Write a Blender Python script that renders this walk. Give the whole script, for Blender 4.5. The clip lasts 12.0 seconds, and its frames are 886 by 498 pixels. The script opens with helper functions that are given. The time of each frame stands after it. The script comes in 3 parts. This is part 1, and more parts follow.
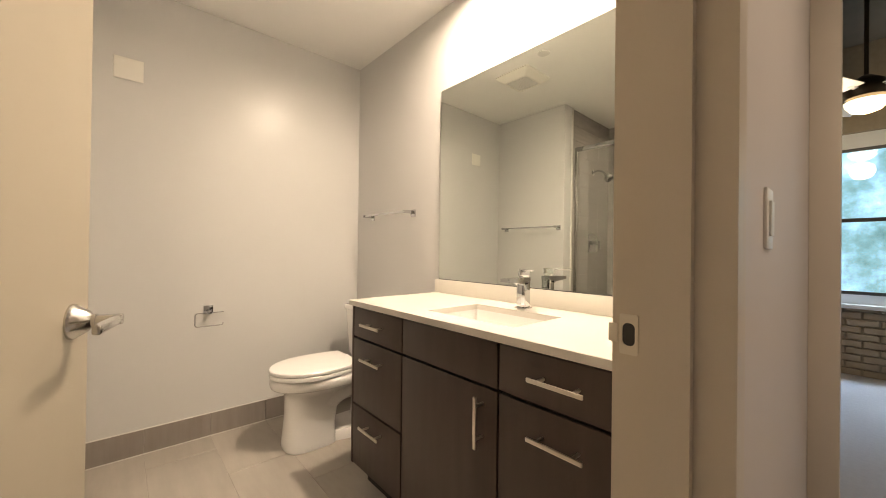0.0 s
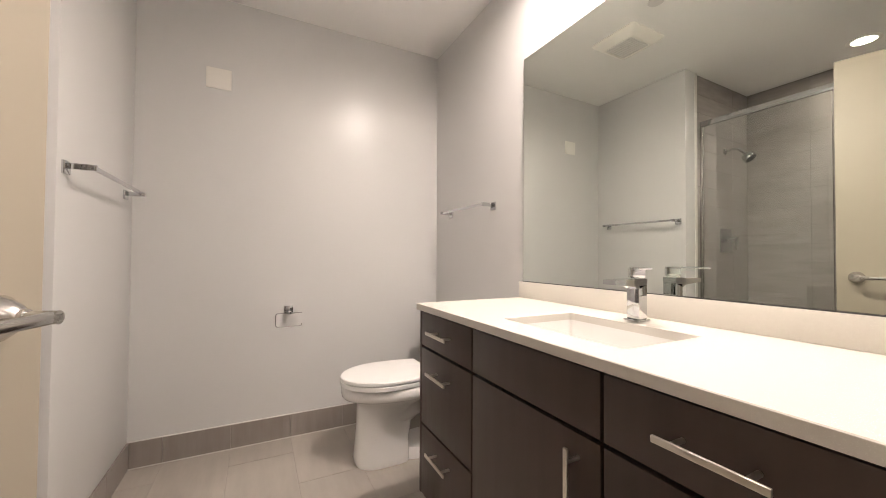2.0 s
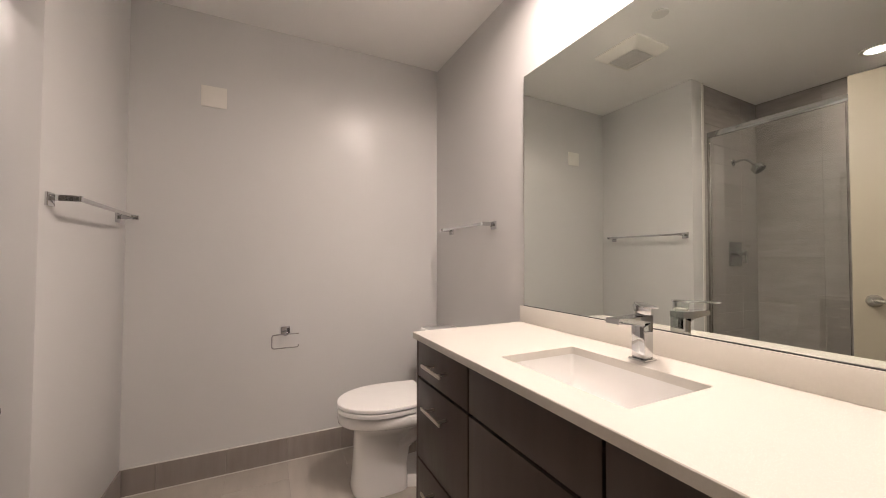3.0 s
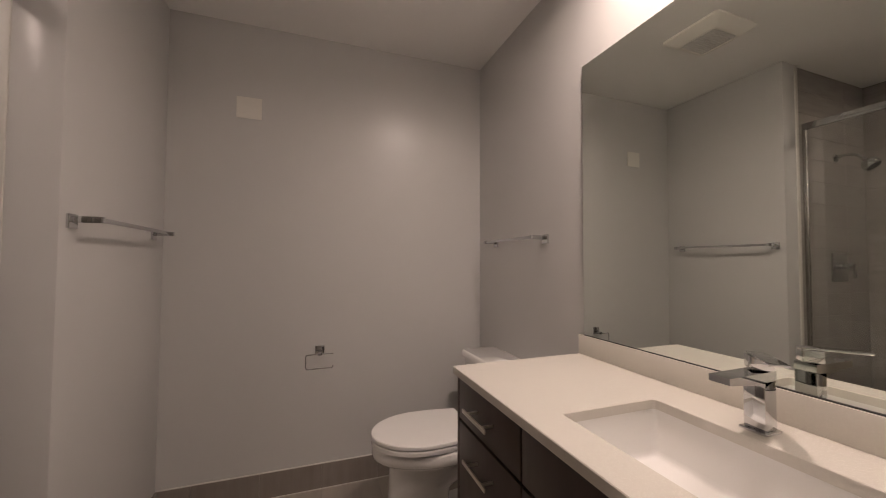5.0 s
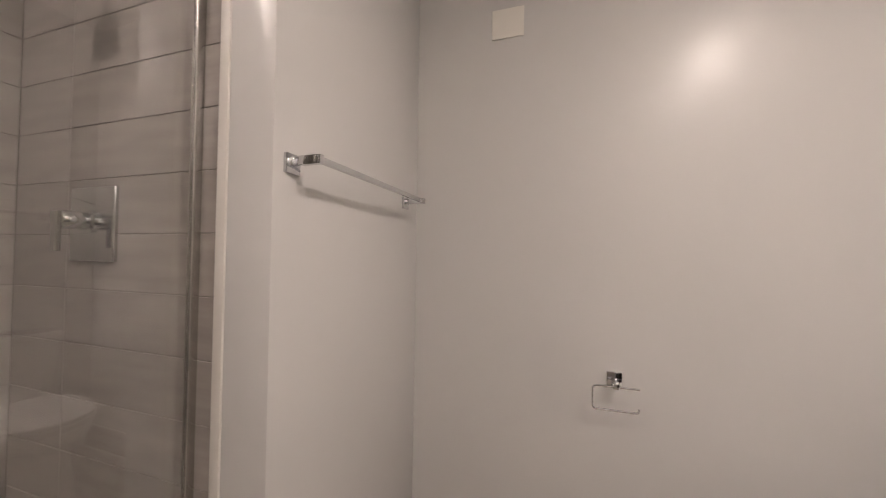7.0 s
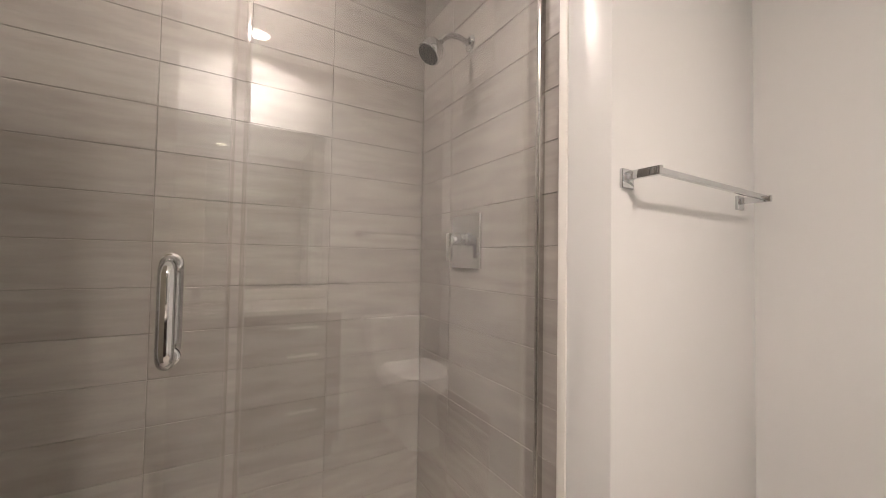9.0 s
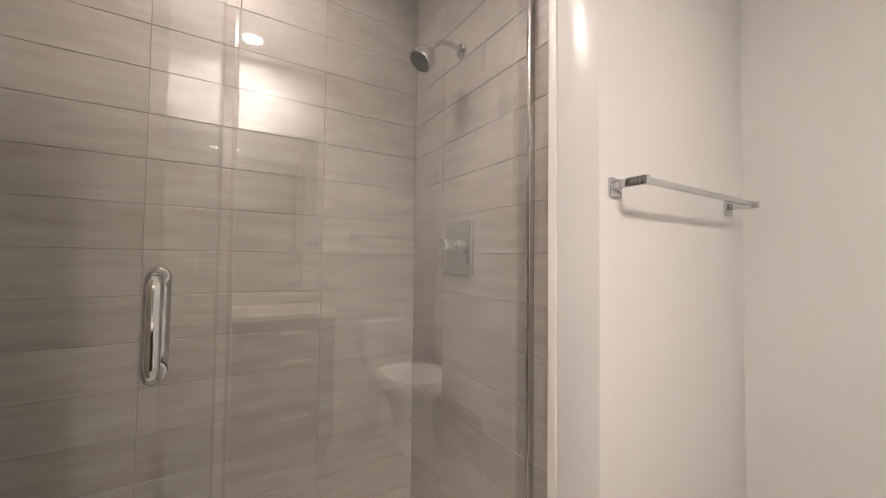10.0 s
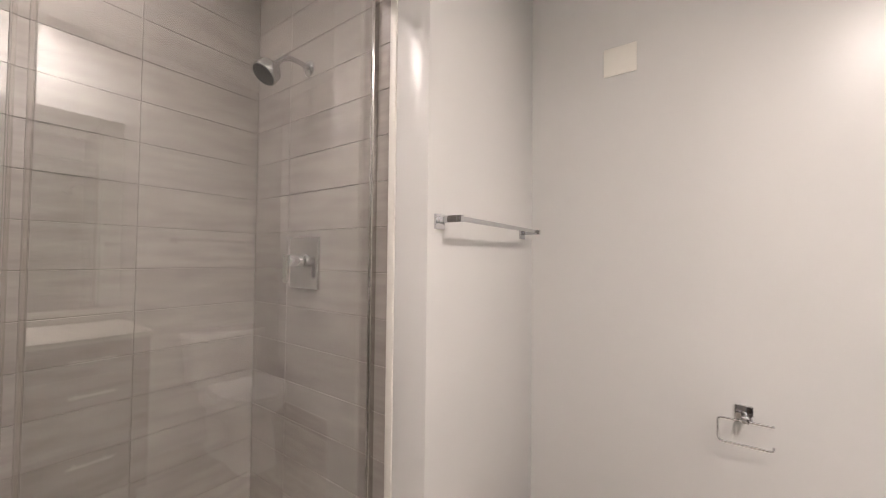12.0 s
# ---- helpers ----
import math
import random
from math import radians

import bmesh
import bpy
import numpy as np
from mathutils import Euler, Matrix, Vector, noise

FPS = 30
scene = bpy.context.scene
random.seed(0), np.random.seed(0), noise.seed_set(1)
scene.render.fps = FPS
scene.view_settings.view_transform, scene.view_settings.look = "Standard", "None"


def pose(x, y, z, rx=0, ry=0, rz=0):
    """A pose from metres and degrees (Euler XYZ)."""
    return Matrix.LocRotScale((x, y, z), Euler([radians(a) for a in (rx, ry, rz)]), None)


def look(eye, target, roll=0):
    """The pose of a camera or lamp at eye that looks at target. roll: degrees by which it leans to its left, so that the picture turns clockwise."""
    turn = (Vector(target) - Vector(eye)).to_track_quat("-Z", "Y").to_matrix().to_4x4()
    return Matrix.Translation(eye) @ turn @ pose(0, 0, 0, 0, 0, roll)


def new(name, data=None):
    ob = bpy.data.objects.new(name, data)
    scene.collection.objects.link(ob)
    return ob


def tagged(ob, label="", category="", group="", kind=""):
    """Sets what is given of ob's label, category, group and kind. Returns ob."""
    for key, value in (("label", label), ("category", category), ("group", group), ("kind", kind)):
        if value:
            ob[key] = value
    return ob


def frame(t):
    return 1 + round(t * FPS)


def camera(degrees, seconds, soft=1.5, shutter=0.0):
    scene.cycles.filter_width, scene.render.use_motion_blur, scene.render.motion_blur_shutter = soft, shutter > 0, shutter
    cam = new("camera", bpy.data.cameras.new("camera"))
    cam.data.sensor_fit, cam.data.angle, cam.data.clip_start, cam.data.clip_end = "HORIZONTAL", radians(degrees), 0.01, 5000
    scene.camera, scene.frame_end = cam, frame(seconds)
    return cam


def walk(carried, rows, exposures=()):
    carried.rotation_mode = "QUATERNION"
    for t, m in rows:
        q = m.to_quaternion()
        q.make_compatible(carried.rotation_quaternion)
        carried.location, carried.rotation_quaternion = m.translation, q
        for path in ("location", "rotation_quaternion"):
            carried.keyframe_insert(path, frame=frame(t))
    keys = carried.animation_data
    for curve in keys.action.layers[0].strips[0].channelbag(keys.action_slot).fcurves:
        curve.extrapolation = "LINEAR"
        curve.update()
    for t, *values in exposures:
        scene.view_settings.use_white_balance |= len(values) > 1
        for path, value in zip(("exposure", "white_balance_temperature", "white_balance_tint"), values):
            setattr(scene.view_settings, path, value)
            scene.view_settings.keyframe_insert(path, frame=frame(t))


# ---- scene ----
cam = camera(101.2, 12.0, soft=0.9, shutter=0.12)
PATH = [
    (0, (0.348, 0.455, 1.116), (1.673, 1.953, 1.127), 0.7),
    (0.5, (0.374, 0.518, 1.108), (1.565, 2.125, 1.131), 0.7),
    (1, (0.416, 0.569, 1.112), (1.473, 2.267, 1.136), 0.4),
    (1.5, (0.525, 0.623, 1.103), (1.481, 2.38, 1.132), 0.2),
    (2, (0.573, 0.644, 1.074), (1.479, 2.426, 1.115), 0.3),
    (2.5, (0.586, 0.648, 1.077), (1.477, 2.438, 1.124), 0.2),
    (3, (0.624, 0.674, 1.172), (1.506, 2.469, 1.226), 0.1),
    (4.8, (0.658, 0.831, 1.242), (1.454, 2.664, 1.329), -0.2),
    (5, (0.701, 0.852, 1.24), (1.37, 2.735, 1.312), 0.2),
    (5.5, (0.669, 1.081, 1.2), (1.142, 3.024, 1.263), 0.3),
    (6, (0.632, 1.328, 1.195), (0.874, 3.312, 1.253), 0.3),
    (6.5, (0.652, 1.54, 1.165), (0.509, 3.534, 1.213), 0.4),
    (7, (0.576, 1.621, 1.162), (-0.056, 3.518, 1.203), 0.8),
    (7.5, (0.537, 1.593, 1.151), (-0.581, 3.251, 1.198), 1.2),
    (7.7, (0.521, 1.548, 1.133), (-0.742, 3.098, 1.182), 1.3),
    (9.3, (0.504, 1.474, 1.172), (-1.223, 2.482, 1.231), 0.9),
    (9.5, (0.502, 1.477, 1.174), (-1.221, 2.491, 1.235), 0.8),
    (10, (0.518, 1.485, 1.185), (-1.184, 2.533, 1.248), 0.7),
    (10.5, (0.505, 1.482, 1.191), (-1.156, 2.593, 1.262), 0.5),
    (11, (0.508, 1.499, 1.191), (-1.146, 2.621, 1.259), 0.4),
    (11.5, (0.574, 1.527, 1.204), (-0.947, 2.823, 1.281), 0.1),
    (12, (0.623, 1.416, 1.256), (-0.529, 3.05, 1.305), 0.6),
]
EXPOSURES = [
    (0.0, 0.58, 7700, 4), (0.5, 0.62, 7050, 6), (1.0, 0.66, 6500, 6), (1.5, 0.50, 6350, 7), (2.5, 0.53, 6300, 7), (3.0, 0.08, 6450, 11),
    (4.8, -0.85, 6700, 14), (5.0, -0.85, 6800, 15), (5.5, -0.33, 6800, 12), (6.0, -0.16, 6600, 12), (6.5, -0.08, 6500, 13), (7.0, 0.04, 6400, 11), (7.5, 0.3, 6300, 8),
    (9.5, 0.74, 6250, 7), (11.5, 0.70, 6250, 7), (12.0, 0.62, 6100, 8),
]
walk(cam, [(t, look(eye, target, roll)) for t, eye, target, roll in PATH], EXPOSURES)

# ---- world and lights ----
R, B, C = 1.719, 3.0, 2.51          # east wall, north wall, ceiling
WEST_TILE, NORTH_TILE, GLASS = -0.95, 2.234, -0.224
SOUTH, HALL = 0.705, 0.568          # bath face and hall face of the south wall

world = bpy.data.worlds.new("world")
scene.world = world
world.use_nodes = True
sky = world.node_tree.nodes.new("ShaderNodeTexSky")
sky.sky_type, sky.sun_disc, sky.sun_elevation, sky.sun_rotation = "NISHITA", False, radians(50), radians(200)
world.node_tree.links.new(sky.outputs["Color"], world.node_tree.nodes["Background"].inputs["Color"])
world.node_tree.nodes["Background"].inputs["Strength"].default_value = 0.15

WARM = (1.0, 0.83, 0.74)


def disk_lamp(name, x, y, z, watts, size, colour=WARM, spread=178):
    data = bpy.data.lights.new(name, "AREA")
    data.shape, data.size, data.energy, data.color = "DISK", size, watts, colour
    data.spread = radians(spread)
    ob = new(name, data)
    ob.location = (x, y, z)
    return ob


# x, y, watts; the last is an unseen lamp added to brighten the hall
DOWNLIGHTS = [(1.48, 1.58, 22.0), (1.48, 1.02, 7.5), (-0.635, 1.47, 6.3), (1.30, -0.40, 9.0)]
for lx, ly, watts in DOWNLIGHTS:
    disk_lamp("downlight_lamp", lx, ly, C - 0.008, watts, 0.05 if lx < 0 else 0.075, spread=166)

# sky light falling through the bedroom window
daylight = bpy.data.lights.new("window_daylight", "AREA")
daylight.shape, daylight.size, daylight.size_y, daylight.energy, daylight.color = "RECTANGLE", 1.7, 0.8, 110.0, (0.50, 0.68, 1.0)
new("window_daylight", daylight).matrix_world = look((6.15, -0.05, 2.95), (4.3, -0.05, 0.6))

# ---- materials ----


def nodes_of(name):
    m = bpy.data.materials.new(name)
    m.use_nodes = True
    t = m.node_tree
    return m, t, t.nodes["Principled BSDF"], t.nodes.new


def tex_noise(t, vec, scale, detail=4.0, rough=0.55):
    n = t.nodes.new("ShaderNodeTexNoise")
    n.inputs["Scale"].default_value, n.inputs["Detail"].default_value, n.inputs["Roughness"].default_value = scale, detail, rough
    if vec is not None:
        t.links.new(vec, n.inputs["Vector"])
    return n.outputs["Fac"]


def position(t, scale=(1, 1, 1), shift=False):
    g = t.nodes.new("ShaderNodeNewGeometry")
    mp = t.nodes.new("ShaderNodeMapping")
    mp.inputs["Scale"].default_value = scale
    t.links.new(g.outputs["Position"], mp.inputs["Vector"])
    if shift:
        info = t.nodes.new("ShaderNodeObjectInfo")
        k = t.nodes.new("ShaderNodeMath")
        k.operation, k.inputs[1].default_value = "MULTIPLY", 37.0
        t.links.new(info.outputs["Random"], k.inputs[0])
        t.links.new(k.outputs[0], mp.inputs["Location"])
    return mp.outputs["Vector"]


def ramp(t, fac, stops):
    r = t.nodes.new("ShaderNodeValToRGB")
    t.links.new(fac, r.inputs["Fac"])
    el = r.color_ramp.elements
    while len(el) < len(stops):
        el.new(0.5)
    for e, (p, c) in zip(el, stops):
        e.position, e.color = p, (*c, 1)
    return r.outputs["Color"]


def spread_value(t, fac, lo, hi):
    m = t.nodes.new("ShaderNodeMapRange")
    m.inputs["To Min"].default_value, m.inputs["To Max"].default_value = lo, hi
    m.inputs["From Min"].default_value, m.inputs["From Max"].default_value = 0.05, 0.95
    t.links.new(fac, m.inputs["Value"])
    return m.outputs["Result"]


def bump(t, bsdf, fac, strength, distance):
    b = t.nodes.new("ShaderNodeBump")
    b.inputs["Strength"].default_value, b.inputs["Distance"].default_value = strength, distance
    t.links.new(fac, b.inputs["Height"])
    t.links.new(b.outputs["Normal"], bsdf.inputs["Normal"])


def surface(name, dark, light, rough=(0.4, 0.5), metallic=0.0, scale=3.0, stretch=(1, 1, 1), grain=300.0, relief=0.0, depth=0.0005, per_object=False, spec=0.5, coat=0.0):
    """Two-scale varied surface: broad tint from dark to light, fine grain in gloss and relief."""
    m, t, b, add = nodes_of(name)
    v = position(t, stretch, per_object)
    broad = tex_noise(t, v, scale)
    t.links.new(ramp(t, broad, [(0.15, dark), (0.85, light)]), b.inputs["Base Color"])
    fine = tex_noise(t, v, grain, 2.0)
    t.links.new(spread_value(t, tex_noise(t, v, scale * 4, 1.0, 0.4), *rough), b.inputs["Roughness"])
    b.inputs["Metallic"].default_value = metallic
    b.inputs["Specular IOR Level"].default_value = spec
    b.inputs["Coat Weight"].default_value = coat
    b.inputs["Coat Roughness"].default_value = 0.12
    if relief:
        bump(t, b, fine, relief, depth)
    return m


def streaked_tile(name, stretch, dark, light, rough):
    """Glazed porcelain with long cloudy streaks; each tile has its own patch and a slightly own tone."""
    m, t, b, add = nodes_of(name)
    v = position(t, stretch, True)
    streak = tex_noise(t, v, 2.2, 4.0, 0.5)
    cloud = tex_noise(t, position(t, (1, 1, 1), True), 2.5, 3.0)
    col = ramp(t, streak, [(0.18, dark), (0.82, light)])
    col2 = ramp(t, cloud, [(0.3, (0.88, 0.87, 0.86)), (0.7, (1.0, 1.0, 1.0))])
    mix = add("ShaderNodeMix")
    mix.data_type, mix.blend_type = "RGBA", "MULTIPLY"
    mix.inputs[0].default_value = 1.0
    t.links.new(col, mix.inputs[6])
    t.links.new(col2, mix.inputs[7])
    info = add("ShaderNodeObjectInfo")
    tone = spread_value(t, info.outputs["Random"], 0.95, 1.04)
    hsv = add("ShaderNodeHueSaturation")
    t.links.new(tone, hsv.inputs["Value"])
    t.links.new(mix.outputs[2], hsv.inputs["Color"])
    t.links.new(hsv.outputs["Color"], b.inputs["Base Color"])
    t.links.new(spread_value(t, streak, rough[0], rough[1]), b.inputs["Roughness"])
    bump(t, b, streak, 0.015, 0.0004)
    return m


WALL_PAINT = surface("wall_paint", (0.60, 0.595, 0.585), (0.63, 0.625, 0.615), (0.275, 0.295), scale=1.3, grain=220, relief=0.05, depth=0.0004, spec=0.36)
CEILING_PAINT = surface("ceiling_paint", (0.82, 0.81, 0.79), (0.86, 0.85, 0.83), (0.75, 0.85), scale=1.5, grain=200, relief=0.15, depth=0.0006)
HALL_PAINT = surface("hall_paint", (0.62, 0.57, 0.53), (0.66, 0.61, 0.57), (0.55, 0.65), scale=1.3, grain=220, relief=0.06, depth=0.0004)
DOOR_PAINT = surface("door_paint", (0.355, 0.315, 0.248), (0.38, 0.34, 0.27), (0.42, 0.52), scale=2.0, grain=350, relief=0.08, depth=0.0004)
FRAME_PAINT = surface("frame_paint", (0.58, 0.515, 0.43), (0.62, 0.555, 0.47), (0.38, 0.48), scale=3.0, grain=300, relief=0.08, depth=0.0004)
WHITE_PLASTIC = surface("white_plastic", (0.78, 0.76, 0.70), (0.82, 0.80, 0.75), (0.35, 0.42), scale=8)
GRILLE_GREY = surface("grille_grey", (0.64, 0.635, 0.61), (0.69, 0.685, 0.66), (0.5, 0.6), scale=8)
CERAMIC = surface("ceramic", (0.855, 0.845, 0.825), (0.89, 0.88, 0.86), (0.06, 0.11), scale=3, grain=60, relief=0.02, depth=0.0003, coat=0.4)
SEAT_PLASTIC = surface("seat_plastic", (0.87, 0.86, 0.84), (0.90, 0.89, 0.87), (0.18, 0.25), scale=4)
QUARTZ = surface("quartz", (0.660, 0.630, 0.575), (0.700, 0.670, 0.615), (0.22, 0.30), scale=140, grain=400, relief=0.02, depth=0.0002)
ESPRESSO = surface("espresso_wood", (0.052, 0.035, 0.029), (0.082, 0.058, 0.049), (0.36, 0.46), scale=3.0, stretch=(6, 6, 0.6), grain=60, relief=0.10, depth=0.0004, per_object=True, spec=0.4)
CARCASS = surface("carcass_dark", (0.012, 0.010, 0.009), (0.02, 0.016, 0.014), (0.5, 0.6))
CHROME = surface("chrome", (0.58, 0.59, 0.60), (0.66, 0.67, 0.68), (0.04, 0.08), metallic=1.0, scale=12)
NICKEL = surface("brushed_nickel", (0.66, 0.62, 0.56), (0.74, 0.70, 0.63), (0.26, 0.36), metallic=1.0, scale=10, stretch=(1, 1, 1), grain=500, relief=0.08, depth=0.0002)
SATIN = surface("satin_chrome", (0.58, 0.57, 0.55), (0.64, 0.63, 0.61), (0.16, 0.24), metallic=1.0, scale=14, grain=500, relief=0.05, depth=0.0002)
RUBBER = surface("dark_rubber", (0.03, 0.03, 0.03), (0.05, 0.05, 0.05), (0.6, 0.7))
GROUT = surface("grout", (0.185, 0.168, 0.155), (0.235, 0.215, 0.20), (0.8, 0.9), scale=30, grain=500, relief=0.3)
FLOOR_GROUT = surface("floor_grout", (0.33, 0.305, 0.272), (0.37, 0.342, 0.307), (0.8, 0.9), scale=30, grain=500, relief=0.3)
WALL_TILE = streaked_tile("wall_tile", (2.4, 2.4, 15), (0.268, 0.246, 0.229), (0.385, 0.357, 0.334), (0.27, 0.30))
FLOOR_TILE = streaked_tile("floor_tile", (8, 1.4, 8), (0.365, 0.332, 0.29), (0.46, 0.425, 0.378), (0.26, 0.40))
BASE_TILE = streaked_tile("base_tile", (14, 14, 1.6), (0.26, 0.228, 0.208), (0.335, 0.30, 0.275), (0.28, 0.42))
CARPET = surface("carpet", (0.56, 0.56, 0.60), (0.64, 0.64, 0.68), (0.9, 1.0), scale=40, grain=700, relief=0.8, depth=0.004, spec=0.1)
CONCRETE = surface("concrete", (0.16, 0.14, 0.11), (0.26, 0.23, 0.19), (0.8, 0.9), scale=2.5, grain=60, relief=0.4, depth=0.002)
BRICK = surface("brick_face", (0.30, 0.23, 0.16), (0.44, 0.36, 0.27), (0.8, 0.9), scale=6, grain=120, relief=0.5, depth=0.002, per_object=True)
MORTAR = surface("mortar", (0.27, 0.225, 0.165), (0.35, 0.295, 0.225), (0.9, 1.0), scale=20, grain=300, relief=0.4)
SASH_DARK = surface("sash_dark", (0.05, 0.05, 0.055), (0.07, 0.07, 0.075), (0.4, 0.5))
SILL_WHITE = surface("sill_white", (0.72, 0.73, 0.74), (0.78, 0.79, 0.80), (0.4, 0.5))
BRONZE = surface("bronze", (0.06, 0.045, 0.035), (0.09, 0.07, 0.05), (0.35, 0.45), metallic=0.8)
SEALANT = surface("sealant", (0.62, 0.60, 0.56), (0.68, 0.66, 0.62), (0.35, 0.45), scale=20)


def mirror_material():
    m, t, b, add = nodes_of("mirror_silver")
    b.inputs["Base Color"].default_value = (0.83, 0.87, 0.825, 1)
    b.inputs["Metallic"].default_value = 1.0
    b.inputs["Roughness"].default_value = 0.0
    return m


def glass_material(name, tint, rough=0.0):
    m, t, b, add = nodes_of(name)
    b.inputs["Base Color"].default_value = (*tint, 1)
    b.inputs["Roughness"].default_value = rough
    b.inputs["IOR"].default_value = 1.64
    b.inputs["Transmission Weight"].default_value = 1.0
    return m


def glow_material(name, colour, strength):
    m, t, b, add = nodes_of(name)
    b.inputs["Base Color"].default_value = (*colour, 1)
    b.inputs["Emission Color"].default_value = (*colour, 1)
    b.inputs["Emission Strength"].default_value = strength
    return m


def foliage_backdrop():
    # daylight on the trees is put into the colour, which also glows
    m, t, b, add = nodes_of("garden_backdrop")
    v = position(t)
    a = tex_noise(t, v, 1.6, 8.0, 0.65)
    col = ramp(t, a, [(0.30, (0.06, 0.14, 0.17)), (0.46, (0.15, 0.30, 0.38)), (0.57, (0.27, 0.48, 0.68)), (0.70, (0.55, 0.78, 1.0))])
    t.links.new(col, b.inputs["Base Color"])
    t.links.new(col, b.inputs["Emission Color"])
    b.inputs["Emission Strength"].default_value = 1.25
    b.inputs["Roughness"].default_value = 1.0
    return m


MIRROR = mirror_material()
GLASS_CLEAR = glass_material("clear_glass", (0.97, 0.985, 0.975))
SEAL_CLEAR = glass_material("clear_seal", (0.90, 0.90, 0.88), 0.08)
LENS_GLOW = glow_material("lens_glow", (1.0, 0.9, 0.78), 6.0)
BOWL_GLOW = glow_material("bowl_glow", (1.0, 0.78, 0.5), 5.0)
GLASS_DOOR = glass_material("door_glass", (0.97, 0.985, 0.975))
GLASS_DOOR.node_tree.nodes["Principled BSDF"].inputs["IOR"].default_value = 1.45
SEAL_CLEAR.node_tree.nodes["Principled BSDF"].inputs["IOR"].default_value = 1.25
GARDEN = foliage_backdrop()

# ---- building helpers ----


def box(bm, x0, x1, y0, y1, z0, z1, bevel=0.0, segments=2, m=None):
    """A box between two corners, optionally with rounded edges, added to bm."""
    vs = [bm.verts.new((x, y, z)) for z in (z0, z1) for y in (y0, y1) for x in (x0, x1)]
    fs = [bm.faces.new([vs[i] for i in f]) for f in ((0, 2, 3, 1), (4, 5, 7, 6), (0, 1, 5, 4), (2, 6, 7, 3), (0, 4, 6, 2), (1, 3, 7, 5))]
    if bevel > 0:
        es = {e for f in fs for e in f.edges}
        r = bmesh.ops.bevel(bm, geom=list(es), offset=bevel, segments=segments, profile=0.5, affect="EDGES")
        vs = list({v for f in r["faces"] for v in f.verts} | {v for v in vs if v.is_valid})
    if m is not None:
        bmesh.ops.transform(bm, matrix=m, verts=[v for v in vs if v.is_valid])
    return bm


def bx(*a, **k):
    return box(bmesh.new(), *a, **k)


def loft(bm, rings, cap0=True, cap1=True, closed=True):
    rows = [[bm.verts.new(p) for p in ring] for ring in rings]
    n = len(rows[0])
    for a, b in zip(rows, rows[1:]):
        for i in range(n if closed else n - 1):
            j = (i + 1) % n
            bm.faces.new((a[i], a[j], b[j], b[i]))
    if cap0:
        bm.faces.new(list(reversed(rows[0])))
    if cap1:
        bm.faces.new(rows[-1])
    return bm


def circle(cx, cy, cz, r, axis="z", n=24):
    out = []
    for i in range(n):
        a = 2 * math.pi * i / n
        c, s = r * math.cos(a), r * math.sin(a)
        out.append({"z": (cx + c, cy + s, cz), "x": (cx, cy + c, cz + s), "y": (cx + s, cy, cz + c)}[axis])
    return out


def lathe(bm, cx, cy, cz, profile, axis="z", n=28, sign=1, caps=True):
    """Rings of (radius, offset along the axis)."""
    d = {"x": (1, 0, 0), "y": (0, 1, 0), "z": (0, 0, 1)}[axis]
    rings = [circle(cx + d[0] * o * sign, cy + d[1] * o * sign, cz + d[2] * o * sign, r, axis, n) for r, o in profile]
    return loft(bm, rings, caps, caps)


def tube(bm, points, r, n=12, caps=True):
    """A round bar swept along points."""
    pts = [Vector(p) for p in points]
    rings = []
    for i, p in enumerate(pts):
        d = (pts[min(i + 1, len(pts) - 1)] - pts[max(i - 1, 0)]).normalized()
        up = Vector((0, 0, 1)) if abs(d.z) < 0.9 else Vector((0, 1, 0))
        u = d.cross(up).normalized()
        w = d.cross(u)
        rings.append([tuple(p + r * (math.cos(a) * u + math.sin(a) * w)) for a in (2 * math.pi * k / n for k in range(n))])
    for k in range(1, len(rings)):          # keep neighbouring rings untwisted
        best = min(range(n), key=lambda s: sum((Vector(rings[k][(i + s) % n]) - Vector(rings[k - 1][i])).length for i in range(n)))
        rings[k] = rings[k][best:] + rings[k][:best]
    return loft(bm, rings, caps, caps)


def arc(c, r, a0, a1, plane, n=8):
    out = []
    for i in range(n + 1):
        a = radians(a0 + (a1 - a0) * i / n)
        u, v = r * math.cos(a), r * math.sin(a)
        out.append({"xz": (c[0] + u, c[1], c[2] + v), "yz": (c[0], c[1] + u, c[2] + v), "xy": (c[0] + u, c[1] + v, c[2])}[plane])
    return out


def rounded(cx, cy, z, hx, hy, r, n=6):
    """A rounded rectangle, anticlockwise, 4 * (n + 1) points."""
    out = []
    for sx, sy, a0 in ((1, 1, 0), (-1, 1, 90), (-1, -1, 180), (1, -1, 270)):
        for i in range(n + 1):
            a = radians(a0 + 90 * i / n)
            out.append((cx + sx * (hx - r) + r * math.cos(a), cy + sy * (hy - r) + r * math.sin(a), z))
    return out


def to_mesh(name, bm, material, smooth):
    bmesh.ops.recalc_face_normals(bm, faces=bm.faces)
    me = bpy.data.meshes.new(name)
    bm.to_mesh(me)
    bm.free()
    me.materials.append(material)
    if smooth:
        for p in me.polygons:
            p.use_smooth = True
        me.set_sharp_from_angle(angle=radians(smooth))
    return me


BASE = {}


def solid(name, bm, material, label, category, kind="", smooth=35, group=""):
    """A top-level mesh built in world coordinates."""
    ob = new(name, to_mesh(name, bm, material, smooth))
    BASE[ob.name] = Vector((0, 0, 0))
    return tagged(ob, label, category, group, kind)


def structure(name, bm, material, label, category):
    return solid(name, bm, material, label, category, "structure")


